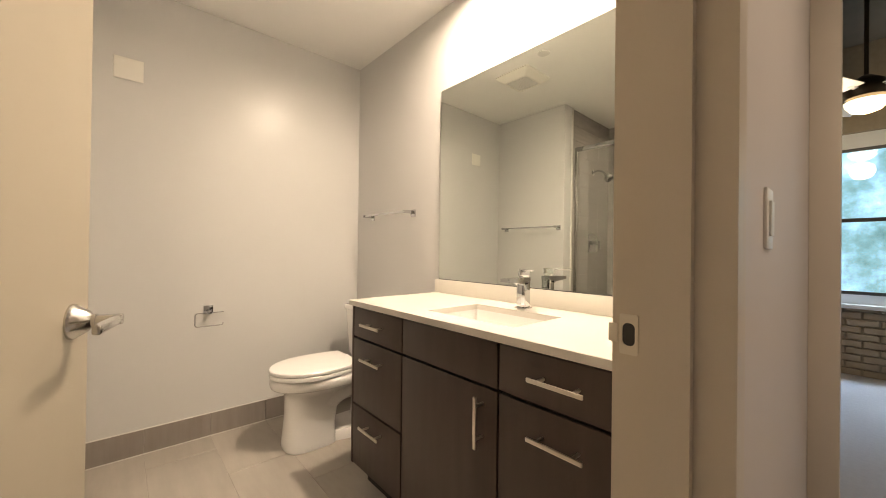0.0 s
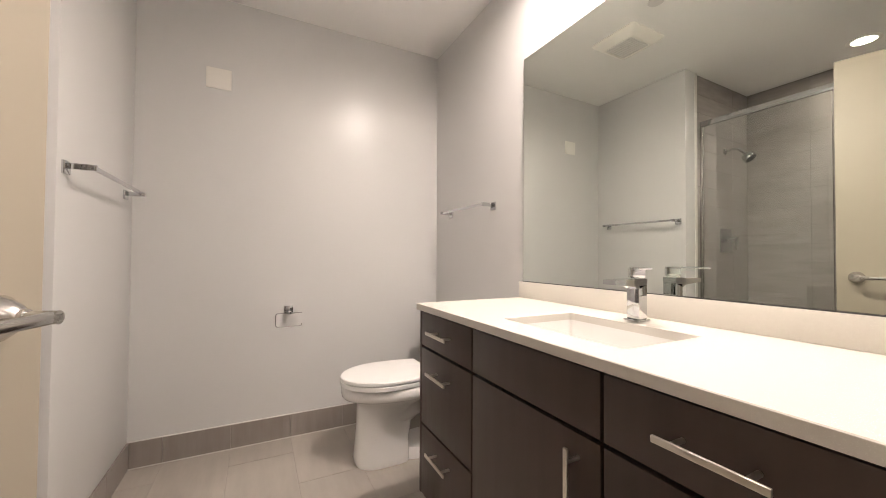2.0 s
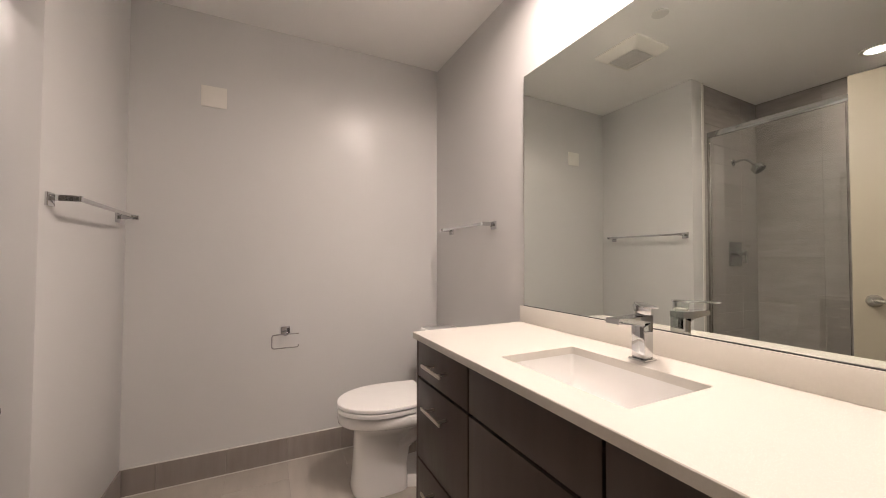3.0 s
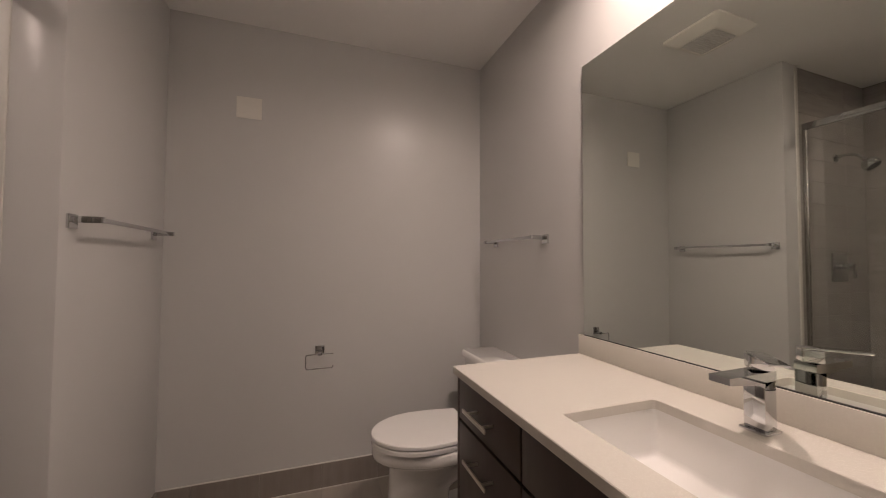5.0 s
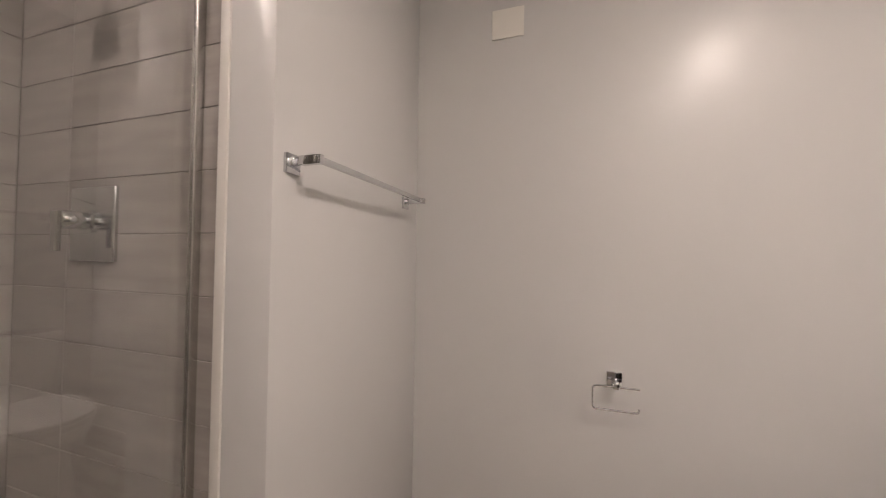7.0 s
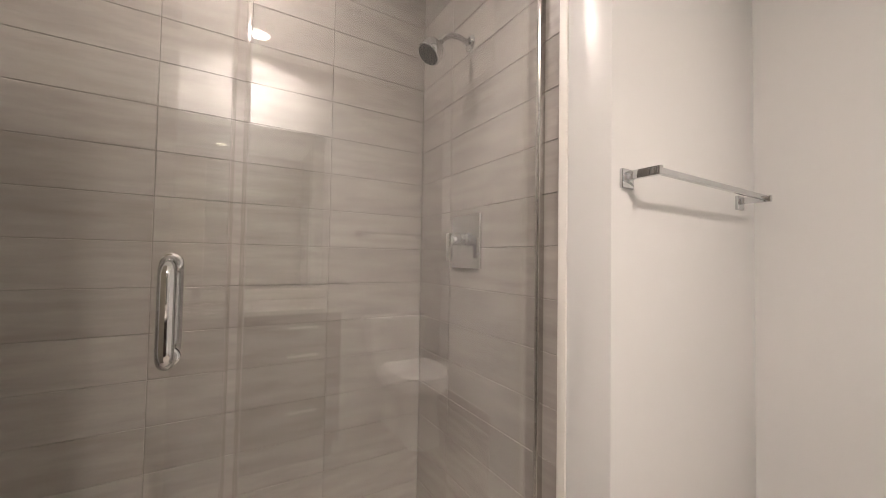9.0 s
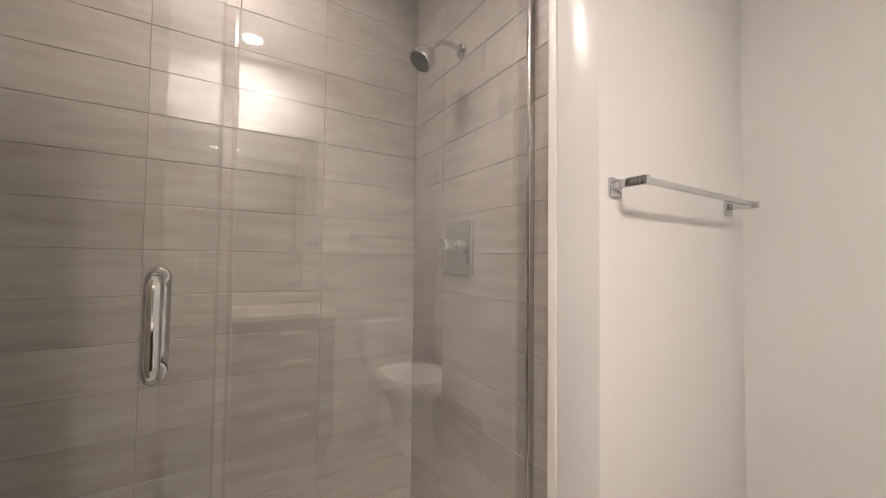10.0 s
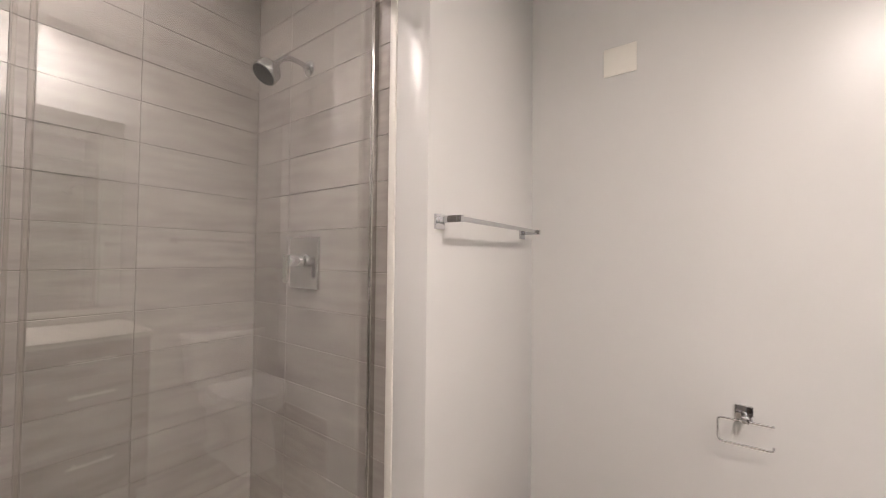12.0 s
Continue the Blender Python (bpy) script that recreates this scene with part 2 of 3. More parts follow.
def thing(name, base, label, category, group="", kind=""):
    ob = new(name)
    ob.empty_display_size = 0.1
    ob.location = base
    BASE[ob.name] = Vector(base)
    return tagged(ob, label, category, group, kind)


def part(name, bm, material, parent, label="", smooth=35):
    """One mesh under a thing or a part, built in world coordinates."""
    ob = new(name, to_mesh(name, bm, material, smooth))
    ob.parent = parent
    ob.location = -BASE[parent.name]
    BASE[ob.name] = Vector((0, 0, 0))
    if label:
        ob["label"] = label
    return ob


def piece(name, mesh, parent, x, y, z):
    ob = new(name, mesh)
    ob.parent = parent
    ob.location = Vector((x, y, z)) - BASE[parent.name]
    return ob


# ---- the bathroom shell ----
T = 0.13
wall_north = structure("wall_north", bx(-0.003, R + T, B, B + T, 0, C), WALL_PAINT, "plain light grey painted bathroom wall", "wall")
structure("wall_east", bx(R, R + T, SOUTH, B, 0, C), WALL_PAINT, "light grey painted wall behind the vanity", "wall")
wall_west = structure("wall_west", bx(-0.125, 0.0, 2.223, B + T, 0, C, bevel=0.003), WALL_PAINT, "light grey painted wall beside the shower opening", "wall")

DOOR_X0, DOOR_X1, DOOR_H = 0.132, 0.955, 2.07
HX1 = 2.25                          # where the hall meets the bedroom


def doorway_wall(y0, y1):
    bm = bmesh.new()
    box(bm, WEST_TILE - T, DOOR_X0 - 0.02, y0, y1, 0, C)
    box(bm, DOOR_X1 + 0.02, HX1, y0, y1, 0, C)
    box(bm, DOOR_X0 - 0.02, DOOR_X1 + 0.02, y0, y1, DOOR_H + 0.02, C)
    return bm


bm = doorway_wall(HALL + 0.012, SOUTH)
structure("hall_wall_north", doorway_wall(HALL, HALL + 0.012), HALL_PAINT, "warm beige painted hall wall beside the bathroom door", "wall")
wall_south = structure("wall_south", bm, WALL_PAINT, "light grey painted wall with the bathroom doorway", "wall")
structure("ceiling", bx(WEST_TILE - T, R + T, HALL, B + T, C, C + 0.1), CEILING_PAINT, "flat white painted bathroom ceiling", "ceiling")
floor = structure("floor", bx(-0.20, R, SOUTH - 0.08, B, -0.12, -0.0018), FLOOR_GROUT, "bathroom floor of large grey-beige streaked porcelain tiles", "floor")

# shower recess: backing walls carry the tiles
shower_wall_west = structure("shower_wall_west", bx(WEST_TILE - T, WEST_TILE - 0.0025, HALL, NORTH_TILE + 0.1, 0, C), GROUT, "shower wall of long streaked grey tiles stacked in rows", "wall")
shower_wall_north = structure("shower_wall_north", bx(WEST_TILE - 0.0024, -0.150, NORTH_TILE + 0.0025, NORTH_TILE + 0.1, 0, C), GROUT, "shower wall of long streaked grey tiles with shower fittings", "wall")
shower_wall_south = structure("shower_wall_south", bx(WEST_TILE - 0.009, -0.05, SOUTH + 0.001, SOUTH + 0.006, 0, C), GROUT, "end wall of the shower in streaked grey tiles", "wall")
structure("shower_floor", bx(WEST_TILE - 0.009, -0.30, SOUTH, NORTH_TILE + 0.009, -0.10, 0.012), FLOOR_TILE, "grey tiled shower floor", "floor")
structure("shower_curb", bx(-0.30, -0.135, SOUTH + 0.006, NORTH_TILE, -0.004, 0.10, bevel=0.003), FLOOR_TILE, "low tiled curb under the shower glass", "curb")
structure("tile_trim", bx(-0.150, -0.123, 2.218, NORTH_TILE + 0.10, 0.10, C - 0.001, bevel=0.003), SEALANT, "slim white edge trim where shower tile ends", "trim")

# steel door frame: rebate, stop, rebate and faces
def frame_leg(bm, x, sgn):
    """One upright of the frame, x its inner face, sgn the way into the wall."""
    prof = [(0.05, SOUTH), (0.05, SOUTH + 0.013), (0.0, SOUTH + 0.013), (0.0, SOUTH - 0.035), (-0.016, SOUTH - 0.035), (-0.016, HALL + 0.037), (0.0, HALL + 0.037), (0.0, HALL - 0.012), (0.05, HALL - 0.012), (0.05, HALL), (0.02, HALL), (0.02, SOUTH)]
    loft(bm, [[(x + sgn * d, y, z) for d, y in prof] for z in (0.0, DOOR_H + 0.05)])


door_frame = thing("door_frame", (0.47, 0.64, 0), "beige painted steel door frame with double rebate", "door frame", kind="structure")
bm = bmesh.new(); frame_leg(bm, DOOR_X1, 1); strike_leg = part("jamb", bm, FRAME_PAINT, door_frame, smooth=0)
bm = bmesh.new(); frame_leg(bm, DOOR_X0, -1); part("jamb", bm, FRAME_PAINT, door_frame, smooth=0)
bm = bmesh.new()
box(bm, DOOR_X0, DOOR_X1, HALL - 0.012, SOUTH + 0.013, DOOR_H, DOOR_H + 0.05)
box(bm, DOOR_X0, DOOR_X1, HALL + 0.037, SOUTH - 0.035, DOOR_H - 0.016, DOOR_H)
part("head", bm, FRAME_PAINT, door_frame, smooth=0)
bm = bmesh.new()
hole = rounded(0, 0, 0, 0.0095, 0.018, 0.008, 4)
rim = rounded(0, 0, 0, 0.0140, 0.032, 0.003, 4)
to_jamb = lambda pts, d: [(DOOR_X1 - d, SOUTH - 0.013 + p[0], 0.987 + p[1]) for p in pts]
loft(bm, [to_jamb(rim, 0.0), to_jamb(rim, 0.0022), to_jamb(hole, 0.0022), to_jamb(hole, 0.0)], False, False)
box(bm, DOOR_X1 - 0.0022, DOOR_X1 + 0.004, SOUTH + 0.004, SOUTH + 0.019, 0.972, 1.002, bevel=0.001)
part("strike_plate", bm, NICKEL, strike_leg, "nickel strike plate")
# no hole is cut: a near-black sheet stands for the shade inside it
part("latch_hole", bx(DOOR_X1 - 0.0010, DOOR_X1 - 0.0002, SOUTH - 0.024, SOUTH - 0.002, 0.969, 1.005), RUBBER, strike_leg, "dark sheet for the shade in the latch hole")

# door leaf, opened inwards, turned about its free edge
EDGE = Vector((0.306, 1.352, 0))
SWING = 14.5
leaf_m = Matrix.Translation(EDGE) @ pose(0, 0, 0, 0, 0, -SWING)


def on_leaf(bm):
    bmesh.ops.transform(bm, matrix=leaf_m, verts=bm.verts)
    return bm


door_1 = structure("door_1", on_leaf(bx(-0.044, 0, -0.665, 0, 0.012, 2.062, bevel=0.002)), DOOR_PAINT, "plain cream painted flush door standing open", "door")
handle = part("door_handle", on_leaf(lathe(bmesh.new(), 0.0, -0.066, 0.995, [(0.0285, 0.0), (0.0285, 0.004), (0.0265, 0.007), (0.017, 0.021), (0.011, 0.026), (0.011, 0.031)], "x")), SATIN, door_1, "satin chrome lever handle")
BASE[handle.name] = Vector((0, 0, 0))
bm = tube(bmesh.new(), [(0.028, -0.066, 0.995), (0.05, -0.066, 0.995), (0.064, -0.066, 0.995)], 0.0088, 16)
part("spindle", on_leaf(bm), SATIN, handle)
bm = bx(0.052, 0.064, -0.160, -0.057, 0.987, 1.003, bevel=0.004, segments=3)
part("lever", on_leaf(bm), SATIN, handle)

# ---- vanity ----
FRONT, UNIT_N, UNIT_S = 1.176, 2.02, SOUTH + 0.004
TOP = 0.88


def pull(parent, y, z, length, upright=False):
    """A flat bar pull on two posts."""
    bm = bmesh.new()
    h = length / 2
    px = FRONT - 0.034
    if upright:
        box(bm, px - 0.006, px, y - 0.006, y + 0.006, z - h, z + h, bevel=0.0018)
        for s in (-1, 1):
            lathe(bm, px, y, z + s * (h - 0.028), [(0.0045, -0.002), (0.0045, 0.034)], "x", 12)
    else:
        box(bm, px - 0.006, px, y - h, y + h, z - 0.006, z + 0.006, bevel=0.0018)
        for s in (-1, 1):
            lathe(bm, px, y + s * (h - 0.028), z, [(0.0045, -0.002), (0.0045, 0.034)], "x", 12)
    part("handle", bm, NICKEL, parent, "brushed nickel bar handle")


def vanity_unit(name, y0, y1, fronts, label):
    """A cabinet body with a recessed plinth; fronts: name, z0, z1, pull (y, z, length, upright) or None."""
    unit = thing(name, (1.45, (y0 + y1) / 2, 0), label, "vanity cabinet", "vanity cabinets under the counter")
    bm = bmesh.new()
    box(bm, FRONT + 0.020, R - 0.002, y0 + 0.001, y0 + 0.017, 0.115, TOP - 0.027)
    box(bm, FRONT + 0.020, R - 0.002, y1 - 0.017, y1 - 0.001, 0.115, TOP - 0.027)
    box(bm, FRONT + 0.020, R - 0.002, y0 + 0.017, y1 - 0.017, 0.115, 0.131)
    box(bm, R - 0.012, R - 0.002, y0 + 0.017, y1 - 0.017, 0.131, TOP - 0.027)
    box(bm, FRONT + 0.020, FRONT + 0.036, y0 + 0.017, y1 - 0.017, 0.131, TOP - 0.027)
    part("body", bm, CARCASS, unit, "nearly black cabinet box")
    part("plinth", bx(FRONT + 0.085, R - 0.002, y0 + 0.001, y1 - 0.001, 0, 0.115), CARCASS, unit)
    for kind, z0, z1, grip in fronts:
        f = part(kind, bx(FRONT, FRONT + 0.019, y0 + 0.004, y1 - 0.004, z0, z1, bevel=0.0015), ESPRESSO, unit, "espresso stained slab front")
        if grip:
            pull(f, *grip)
    return unit


def drawers(y0, y1):
    yc = (y0 + y1) / 2
    return [("drawer_front", 0.714, 0.847, (yc, 0.785, 0.155)), ("drawer_front", 0.402, 0.704, (yc, 0.632, 0.155)), ("drawer_front", 0.122, 0.393, (yc, 0.332, 0.155))]


unit = vanity_unit("vanity_drawer_unit", 1.626, UNIT_N, drawers(1.626, UNIT_N), "espresso three-drawer vanity cabinet beside the toilet")
part("side_panel", bx(FRONT + 0.001, R - 0.002, UNIT_N, UNIT_N + 0.016, 0.115, TOP - 0.026, bevel=0.001), ESPRESSO, unit, "espresso end panel")
vanity_unit("vanity_sink_unit", 1.142, 1.626, [("false_front", 0.714, 0.847, None), ("cabinet_door", 0.122, 0.704, (1.200, 0.606, 0.155, True))], "espresso vanity sink base with one door")
vanity_unit("vanity_drawer_unit", UNIT_S, 1.142, drawers(UNIT_S + 0.03, 1.142), "espresso three-drawer vanity cabinet by the doorway")

SINK_X, SINK_Y, SINK_HX, SINK_HY = 1.411, 1.372, 0.146, 0.214
CX0, CX1, CY0, CY1 = 1.163, R - 0.001, UNIT_S, 2.046
cx, cy, hx, hy = (CX0 + CX1) / 2, (CY0 + CY1) / 2, (CX1 - CX0) / 2, (CY1 - CY0) / 2
ring_o = lambda z, g=0.0: rounded(cx, cy, z, hx - g, hy - g, 0.003)
ring_i = lambda z, g=0.0: rounded(SINK_X, SINK_Y, z, SINK_HX + g, SINK_HY + g, 0.010)
bm = loft(bmesh.new(), [ring_o(TOP - 0.025), ring_o(TOP - 0.002), ring_o(TOP, 0.002), ring_i(TOP, 0.002), ring_i(TOP - 0.002), ring_i(TOP - 0.025), ring_o(TOP - 0.025)], False, False)
solid("countertop", bm, QUARTZ, "cream white quartz countertop on the vanity cabinets", "countertop", smooth=30)
solid("backsplash", bx(R - 0.021, R - 0.001, UNIT_S, CY1, TOP + 0.0005, 0.956, bevel=0.0015), QUARTZ, "low cream quartz backsplash on the countertop", "backsplash")

basin = thing("sink", (SINK_X, SINK_Y, TOP - 0.16), "white rectangular undermount ceramic sink in the counter", "sink")
inner = [(0.004, TOP - 0.0255, 0.012), (0.004, TOP - 0.040, 0.012), (-0.001, TOP - 0.128, 0.014), (-0.003, TOP - 0.137, 0.015), (-0.008, TOP - 0.1425, 0.018), (-0.016, TOP - 0.1445, 0.02), (-0.09, TOP - 0.150, 0.03)]
outer = [(-0.02, TOP - 0.162, 0.04), (0.010, TOP - 0.13, 0.03), (0.020, TOP - 0.06, 0.02), (0.024, TOP - 0.0255, 0.02)]
rows_in = [rounded(SINK_X, SINK_Y, z, SINK_HX + g, SINK_HY + g, r) for g, z, r in inner]
rows_out = [rounded(SINK_X, SINK_Y, z, SINK_HX + g, SINK_HY + g, r) for g, z, r in outer]
bm = loft(bmesh.new(), rows_in, False, True)
loft(bm, rows_out + [rows_in[0]], True, False)
part("bowl", bm, CERAMIC, basin, smooth=50)
bm = lathe(bmesh.new(), SINK_X, SINK_Y, TOP - 0.1498, [(0.030, 0), (0.030, 0.002), (0.024, 0.003), (0.022, 0.001)])
part("drain", bm, CHROME, basin, "chrome drain ring")

FX, FY = 1.614, 1.374
tap = thing("faucet", (FX, FY, TOP), "square chrome single-lever basin faucet on the counter", "faucet")
part("base_plate", bx(FX - 0.027, FX + 0.027, FY - 0.027, FY + 0.027, TOP, TOP + 0.006, bevel=0.0015), CHROME, tap)
part("body", bx(FX - 0.020, FX + 0.020, FY - 0.021, FY + 0.021, TOP + 0.006, TOP + 0.112, bevel=0.003), CHROME, tap)
bm = loft(bmesh.new(), [[(x, FY - 0.021, z) for x, z in prof] for prof in [[(FX + 0.02, TOP + 0.112), (FX + 0.02, TOP + 0.130), (FX - 0.125, TOP + 0.128), (FX - 0.125, TOP + 0.114), (FX - 0.035, TOP + 0.106), (FX - 0.020, TOP + 0.098)]]] +
          [[(x, FY + 0.021, z) for x, z in [(FX + 0.02, TOP + 0.112), (FX + 0.02, TOP + 0.130), (FX - 0.125, TOP + 0.128), (FX - 0.125, TOP + 0.114), (FX - 0.035, TOP + 0.106), (FX - 0.020, TOP + 0.098)]]])
part("spout", bm, CHROME, tap, smooth=0)
turn = Matrix.Translation((FX, FY, 0)) @ pose(0, 0, 0, 0, 0, 48)
bm = bx(-0.020, 0.020, -0.020, 0.020, TOP + 0.132, TOP + 0.160, bevel=0.002)
box(bm, -0.100, 0.020, -0.017, 0.017, TOP + 0.160, TOP + 0.165, bevel=0.001)
bmesh.ops.transform(bm, matrix=turn, verts=bm.verts)
part("lever", bm, CHROME, tap)

mirror = thing("mirror", (R - 0.004, 1.37, 0.958), "large frameless wall mirror above the vanity", "mirror")
bm = bx(-0.002, 0.002, SOUTH + 0.004 - 1.365, 2.022 - 1.365, 0.9592 - 1.495, 2.028 - 1.495, bevel=0.0006, segments=1)
bmesh.ops.transform(bm, matrix=Matrix.Translation((R - 0.0085, 1.365, 1.495)) @ pose(0, 0, 0, 0, 0.23, 0.23), verts=bm.verts)
part("mirror_glass", bm, MIRROR, mirror, "silvered mirror glass")
# thin dark strip filling the gap between backsplash and mirror glass
part("channel", bx(R - 0.016, R - 0.001, SOUTH + 0.004, 2.022, 0.9562, 0.9588), RUBBER, mirror, "thin dark strip under the mirror")

# ---- toilet ----
TY = 2.555


def egg(xf, xr, w, z, n=44, square=3.2, front=2.0):
    """Plan outline, round to the front (small x), fuller to the rear."""
    xm = xf + (xr - xf) * 0.55
    pts = []
    for i in range(n):
        a = 2 * math.pi * i / n
        c, s = math.cos(a), math.sin(a)
        if c > 0:
            px, py = xm + (xr - xm) * abs(c) ** (2 / square), w * math.copysign(abs(s) ** (2 / square), s)
        else:
            px, py = xm - (xm - xf) * abs(c) ** (2 / front), w * math.copysign(abs(s) ** (2 / front), s)
        pts.append((px, TY + py, z))
    return pts


toilet = thing("toilet", (1.35, TY, 0), "white ceramic two-piece toilet with closed lid", "toilet")
rows = [egg(1.036, 1.31, 0.116, 0.0, square=5, front=3.0), egg(1.033, 1.31, 0.118, 0.006, square=5, front=3.0), egg(1.036, 1.31, 0.116, 0.03, square=5, front=3.0), egg(1.043, 1.31, 0.108, 0.12, square=5, front=2.9), egg(1.047, 1.33, 0.105, 0.20, square=4, front=2.8), egg(1.046, 1.50, 0.106, 0.290, front=2.6),
        egg(1.038, 1.55, 0.116, 0.316, front=2.4), egg(1.006, 1.55, 0.148, 0.333, front=2.2), egg(0.978, 1.55, 0.178, 0.342), egg(0.968, 1.55, 0.185, 0.352), egg(0.965, 1.55, 0.187, 0.366), egg(0.966, 1.55, 0.187, 0.394), egg(0.974, 1.545, 0.180, 0.401)]
part("bowl", loft(bmesh.new(), rows), CERAMIC, toilet, smooth=60)
for s in (-1, 1):
    path = [(1.15, 0.020, 0.150), (1.20, 0.040, 0.190), (1.26, 0.057, 0.230), (1.33, 0.068, 0.266), (1.40, 0.076, 0.292), (1.46, 0.078, 0.296), (1.52, 0.076, 0.266), (1.545, 0.074, 0.19), (1.54, 0.070, 0.11), (1.53, 0.068, 0.03)]
    part("trapway", tube(bmesh.new(), [(x, TY + s * y, z) for x, y, z in path], 0.052, 20), CERAMIC, toilet, smooth=60)
bm = loft(bmesh.new(), [egg(1.22, 1.66, 0.125, 0.0, square=4), egg(1.22, 1.66, 0.125, 0.035, square=4), egg(1.235, 1.65, 0.112, 0.055, square=4)])
part("foot", bm, CERAMIC, toilet, smooth=50)
bm = bx(1.43, R - 0.03, TY - 0.125, TY + 0.125, 0.26, 0.405, bevel=0.02, segments=3)
part("rear_deck", bm, CERAMIC, toilet)


def cover_outline(xf, xr, w, w_rear, z, n=22):
    """Seat and lid outline: round front, sides drawing in to a straight rear edge."""
    xm = xf + (xr - xf) * 0.52
    half = [(xm + (xf - xm) * math.cos(math.pi / 2 * i / n), w * math.sin(math.pi / 2 * i / n)) for i in range(n + 1)]
    for i in range(1, 9):
        k = i / 8
        half.append((xm + (xr - xm) * k, w + (w_rear - w) * k * k))
    return [(px, TY + py, z) for px, py in half] + [(px, TY - py, z) for px, py in reversed(half[1:])]


def cover(layers, name, label):
    part(name, loft(bmesh.new(), [cover_outline(0.962 + g, 1.432 - g, 0.188 - g, 0.158 - g, z) for g, z in layers]), SEAT_PLASTIC, toilet, label, smooth=28)


cover([(0.016, 0.4012), (0.015, 0.4060), (0.001, 0.4080), (0.0, 0.4250), (0.003, 0.4280), (0.010, 0.4285)], "seat", "white plastic seat")
cover([(0.016, 0.4287), (0.015, 0.4345), (0.0, 0.4360), (0.0, 0.4480), (0.004, 0.4520), (0.03, 0.4545)], "lid", "white plastic lid, closed")
for s in (-1, 1):
    part("hinge", lathe(bmesh.new(), 1.452, TY + s * 0.075 - 0.02, 0.428, [(0.010, 0), (0.012, 0.003), (0.012, 0.037), (0.010, 0.04)], "y", 14), SEAT_PLASTIC, toilet)
tank_rows = [rounded(1.612, TY, 0.405, 0.083, 0.185, 0.03), rounded(1.610, TY, 0.43, 0.090, 0.198, 0.03), rounded(1.607, TY, 0.60, 0.094, 0.214, 0.028), rounded(1.605, TY, 0.712, 0.096, 0.224, 0.026)]
part("tank", loft(bmesh.new(), tank_rows), CERAMIC, toilet, smooth=50)
lid_rows = [rounded(1.606, TY, 0.712, 0.098, 0.226, 0.024), rounded(1.606, TY, 0.716, 0.105, 0.238, 0.022), rounded(1.606, TY, 0.738, 0.105, 0.238, 0.022), rounded(1.606, TY, 0.747, 0.098, 0.231, 0.020)]
part("tank_lid", loft(bmesh.new(), lid_rows), CERAMIC, toilet, smooth=50)
bm = lathe(bmesh.new(), 1.512, TY - 0.15, 0.672, [(0.014, 0), (0.014, 0.010), (0.010, 0.014)], "x", 16, -1)
box(bm, 1.490, 1.498, TY - 0.168, TY - 0.140, 0.664, 0.679, bevel=0.003)
part("flush_lever", bm, CHROME, toilet, "chrome flush lever")

# ---- bath fittings ----


def towel_bar(wall_x, sgn, y0, y1, z, label):
    """Flat square bar on two square posts; sgn: the way out from the wall."""
    t = thing("towel_bar", (wall_x, (y0 + y1) / 2, z), label, "towel bar", "towel bars on the walls")
    X = lambda d: wall_x + sgn * d
    span = lambda a, b: (min(X(a), X(b)), max(X(a), X(b)))
    for y in (y0 + 0.022, y1 - 0.022):
        part("mount", bx(*span(0.0, 0.009), y - 0.022, y + 0.022, z - 0.022, z + 0.022, bevel=0.0015), CHROME, t)
        part("post", bx(*span(0.009, 0.083), y - 0.007, y + 0.007, z - 0.004, z + 0.016, bevel=0.001), CHROME, t)
    part("bar", bx(*span(0.068, 0.080), y0 + 0.014, y1 - 0.014, z - 0.001, z + 0.013, bevel=0.0012), CHROME, t)


towel_bar(0.0, 1, 2.252, 2.900, 1.361, "chrome square towel bar on the wall by the shower")
towel_bar(R, -1, 2.264, 2.793, 1.350, "chrome square towel bar on the wall above the toilet")

PX, PZ = 0.741, 0.752
holder = thing("toilet_paper_holder", (PX, B, PZ), "empty chrome wire toilet paper holder on the wall", "paper holder")
bm = bx(PX - 0.024, PX + 0.024, B - 0.009, B, PZ - 0.024, PZ + 0.024, bevel=0.0015)
part("mount", bm, CHROME, holder)
part("post", bx(PX - 0.010, PX + 0.010, B - 0.056, B - 0.009, PZ - 0.020, PZ - 0.002, bevel=0.0015), CHROME, holder)
yw, zt, zb, xl, xr = B - 0.051, PZ - 0.013, PZ - 0.090, PX - 0.072, PX + 0.070
wire = [(xr, yw, zt), (PX, yw, zt), (xl + 0.012, yw, zt)] + arc((xl + 0.012, yw, zt - 0.012), 0.012, 90, 180, "xz", 5)[1:] + arc((xl + 0.012, yw, zb + 0.012), 0.012, 180, 270, "xz", 5) + [(PX, yw, zb), (xr - 0.010, yw, zb)] + arc((xr - 0.010, yw, zb + 0.008), 0.008, 270, 360, "xz", 4)[1:] + [(xr - 0.002, yw, zb + 0.014)]
part("wire", tube(bmesh.new(), wire, 0.0032, 10), CHROME, holder, smooth=60)

plate = thing("wall_plate", (0.366, B, 2.056), "blank white cover plate high on the wall", "cover plate")
part("cover", bx(0.306, 0.427, B - 0.006, B, 1.999, 2.113, bevel=0.002), WHITE_PLASTIC, plate)

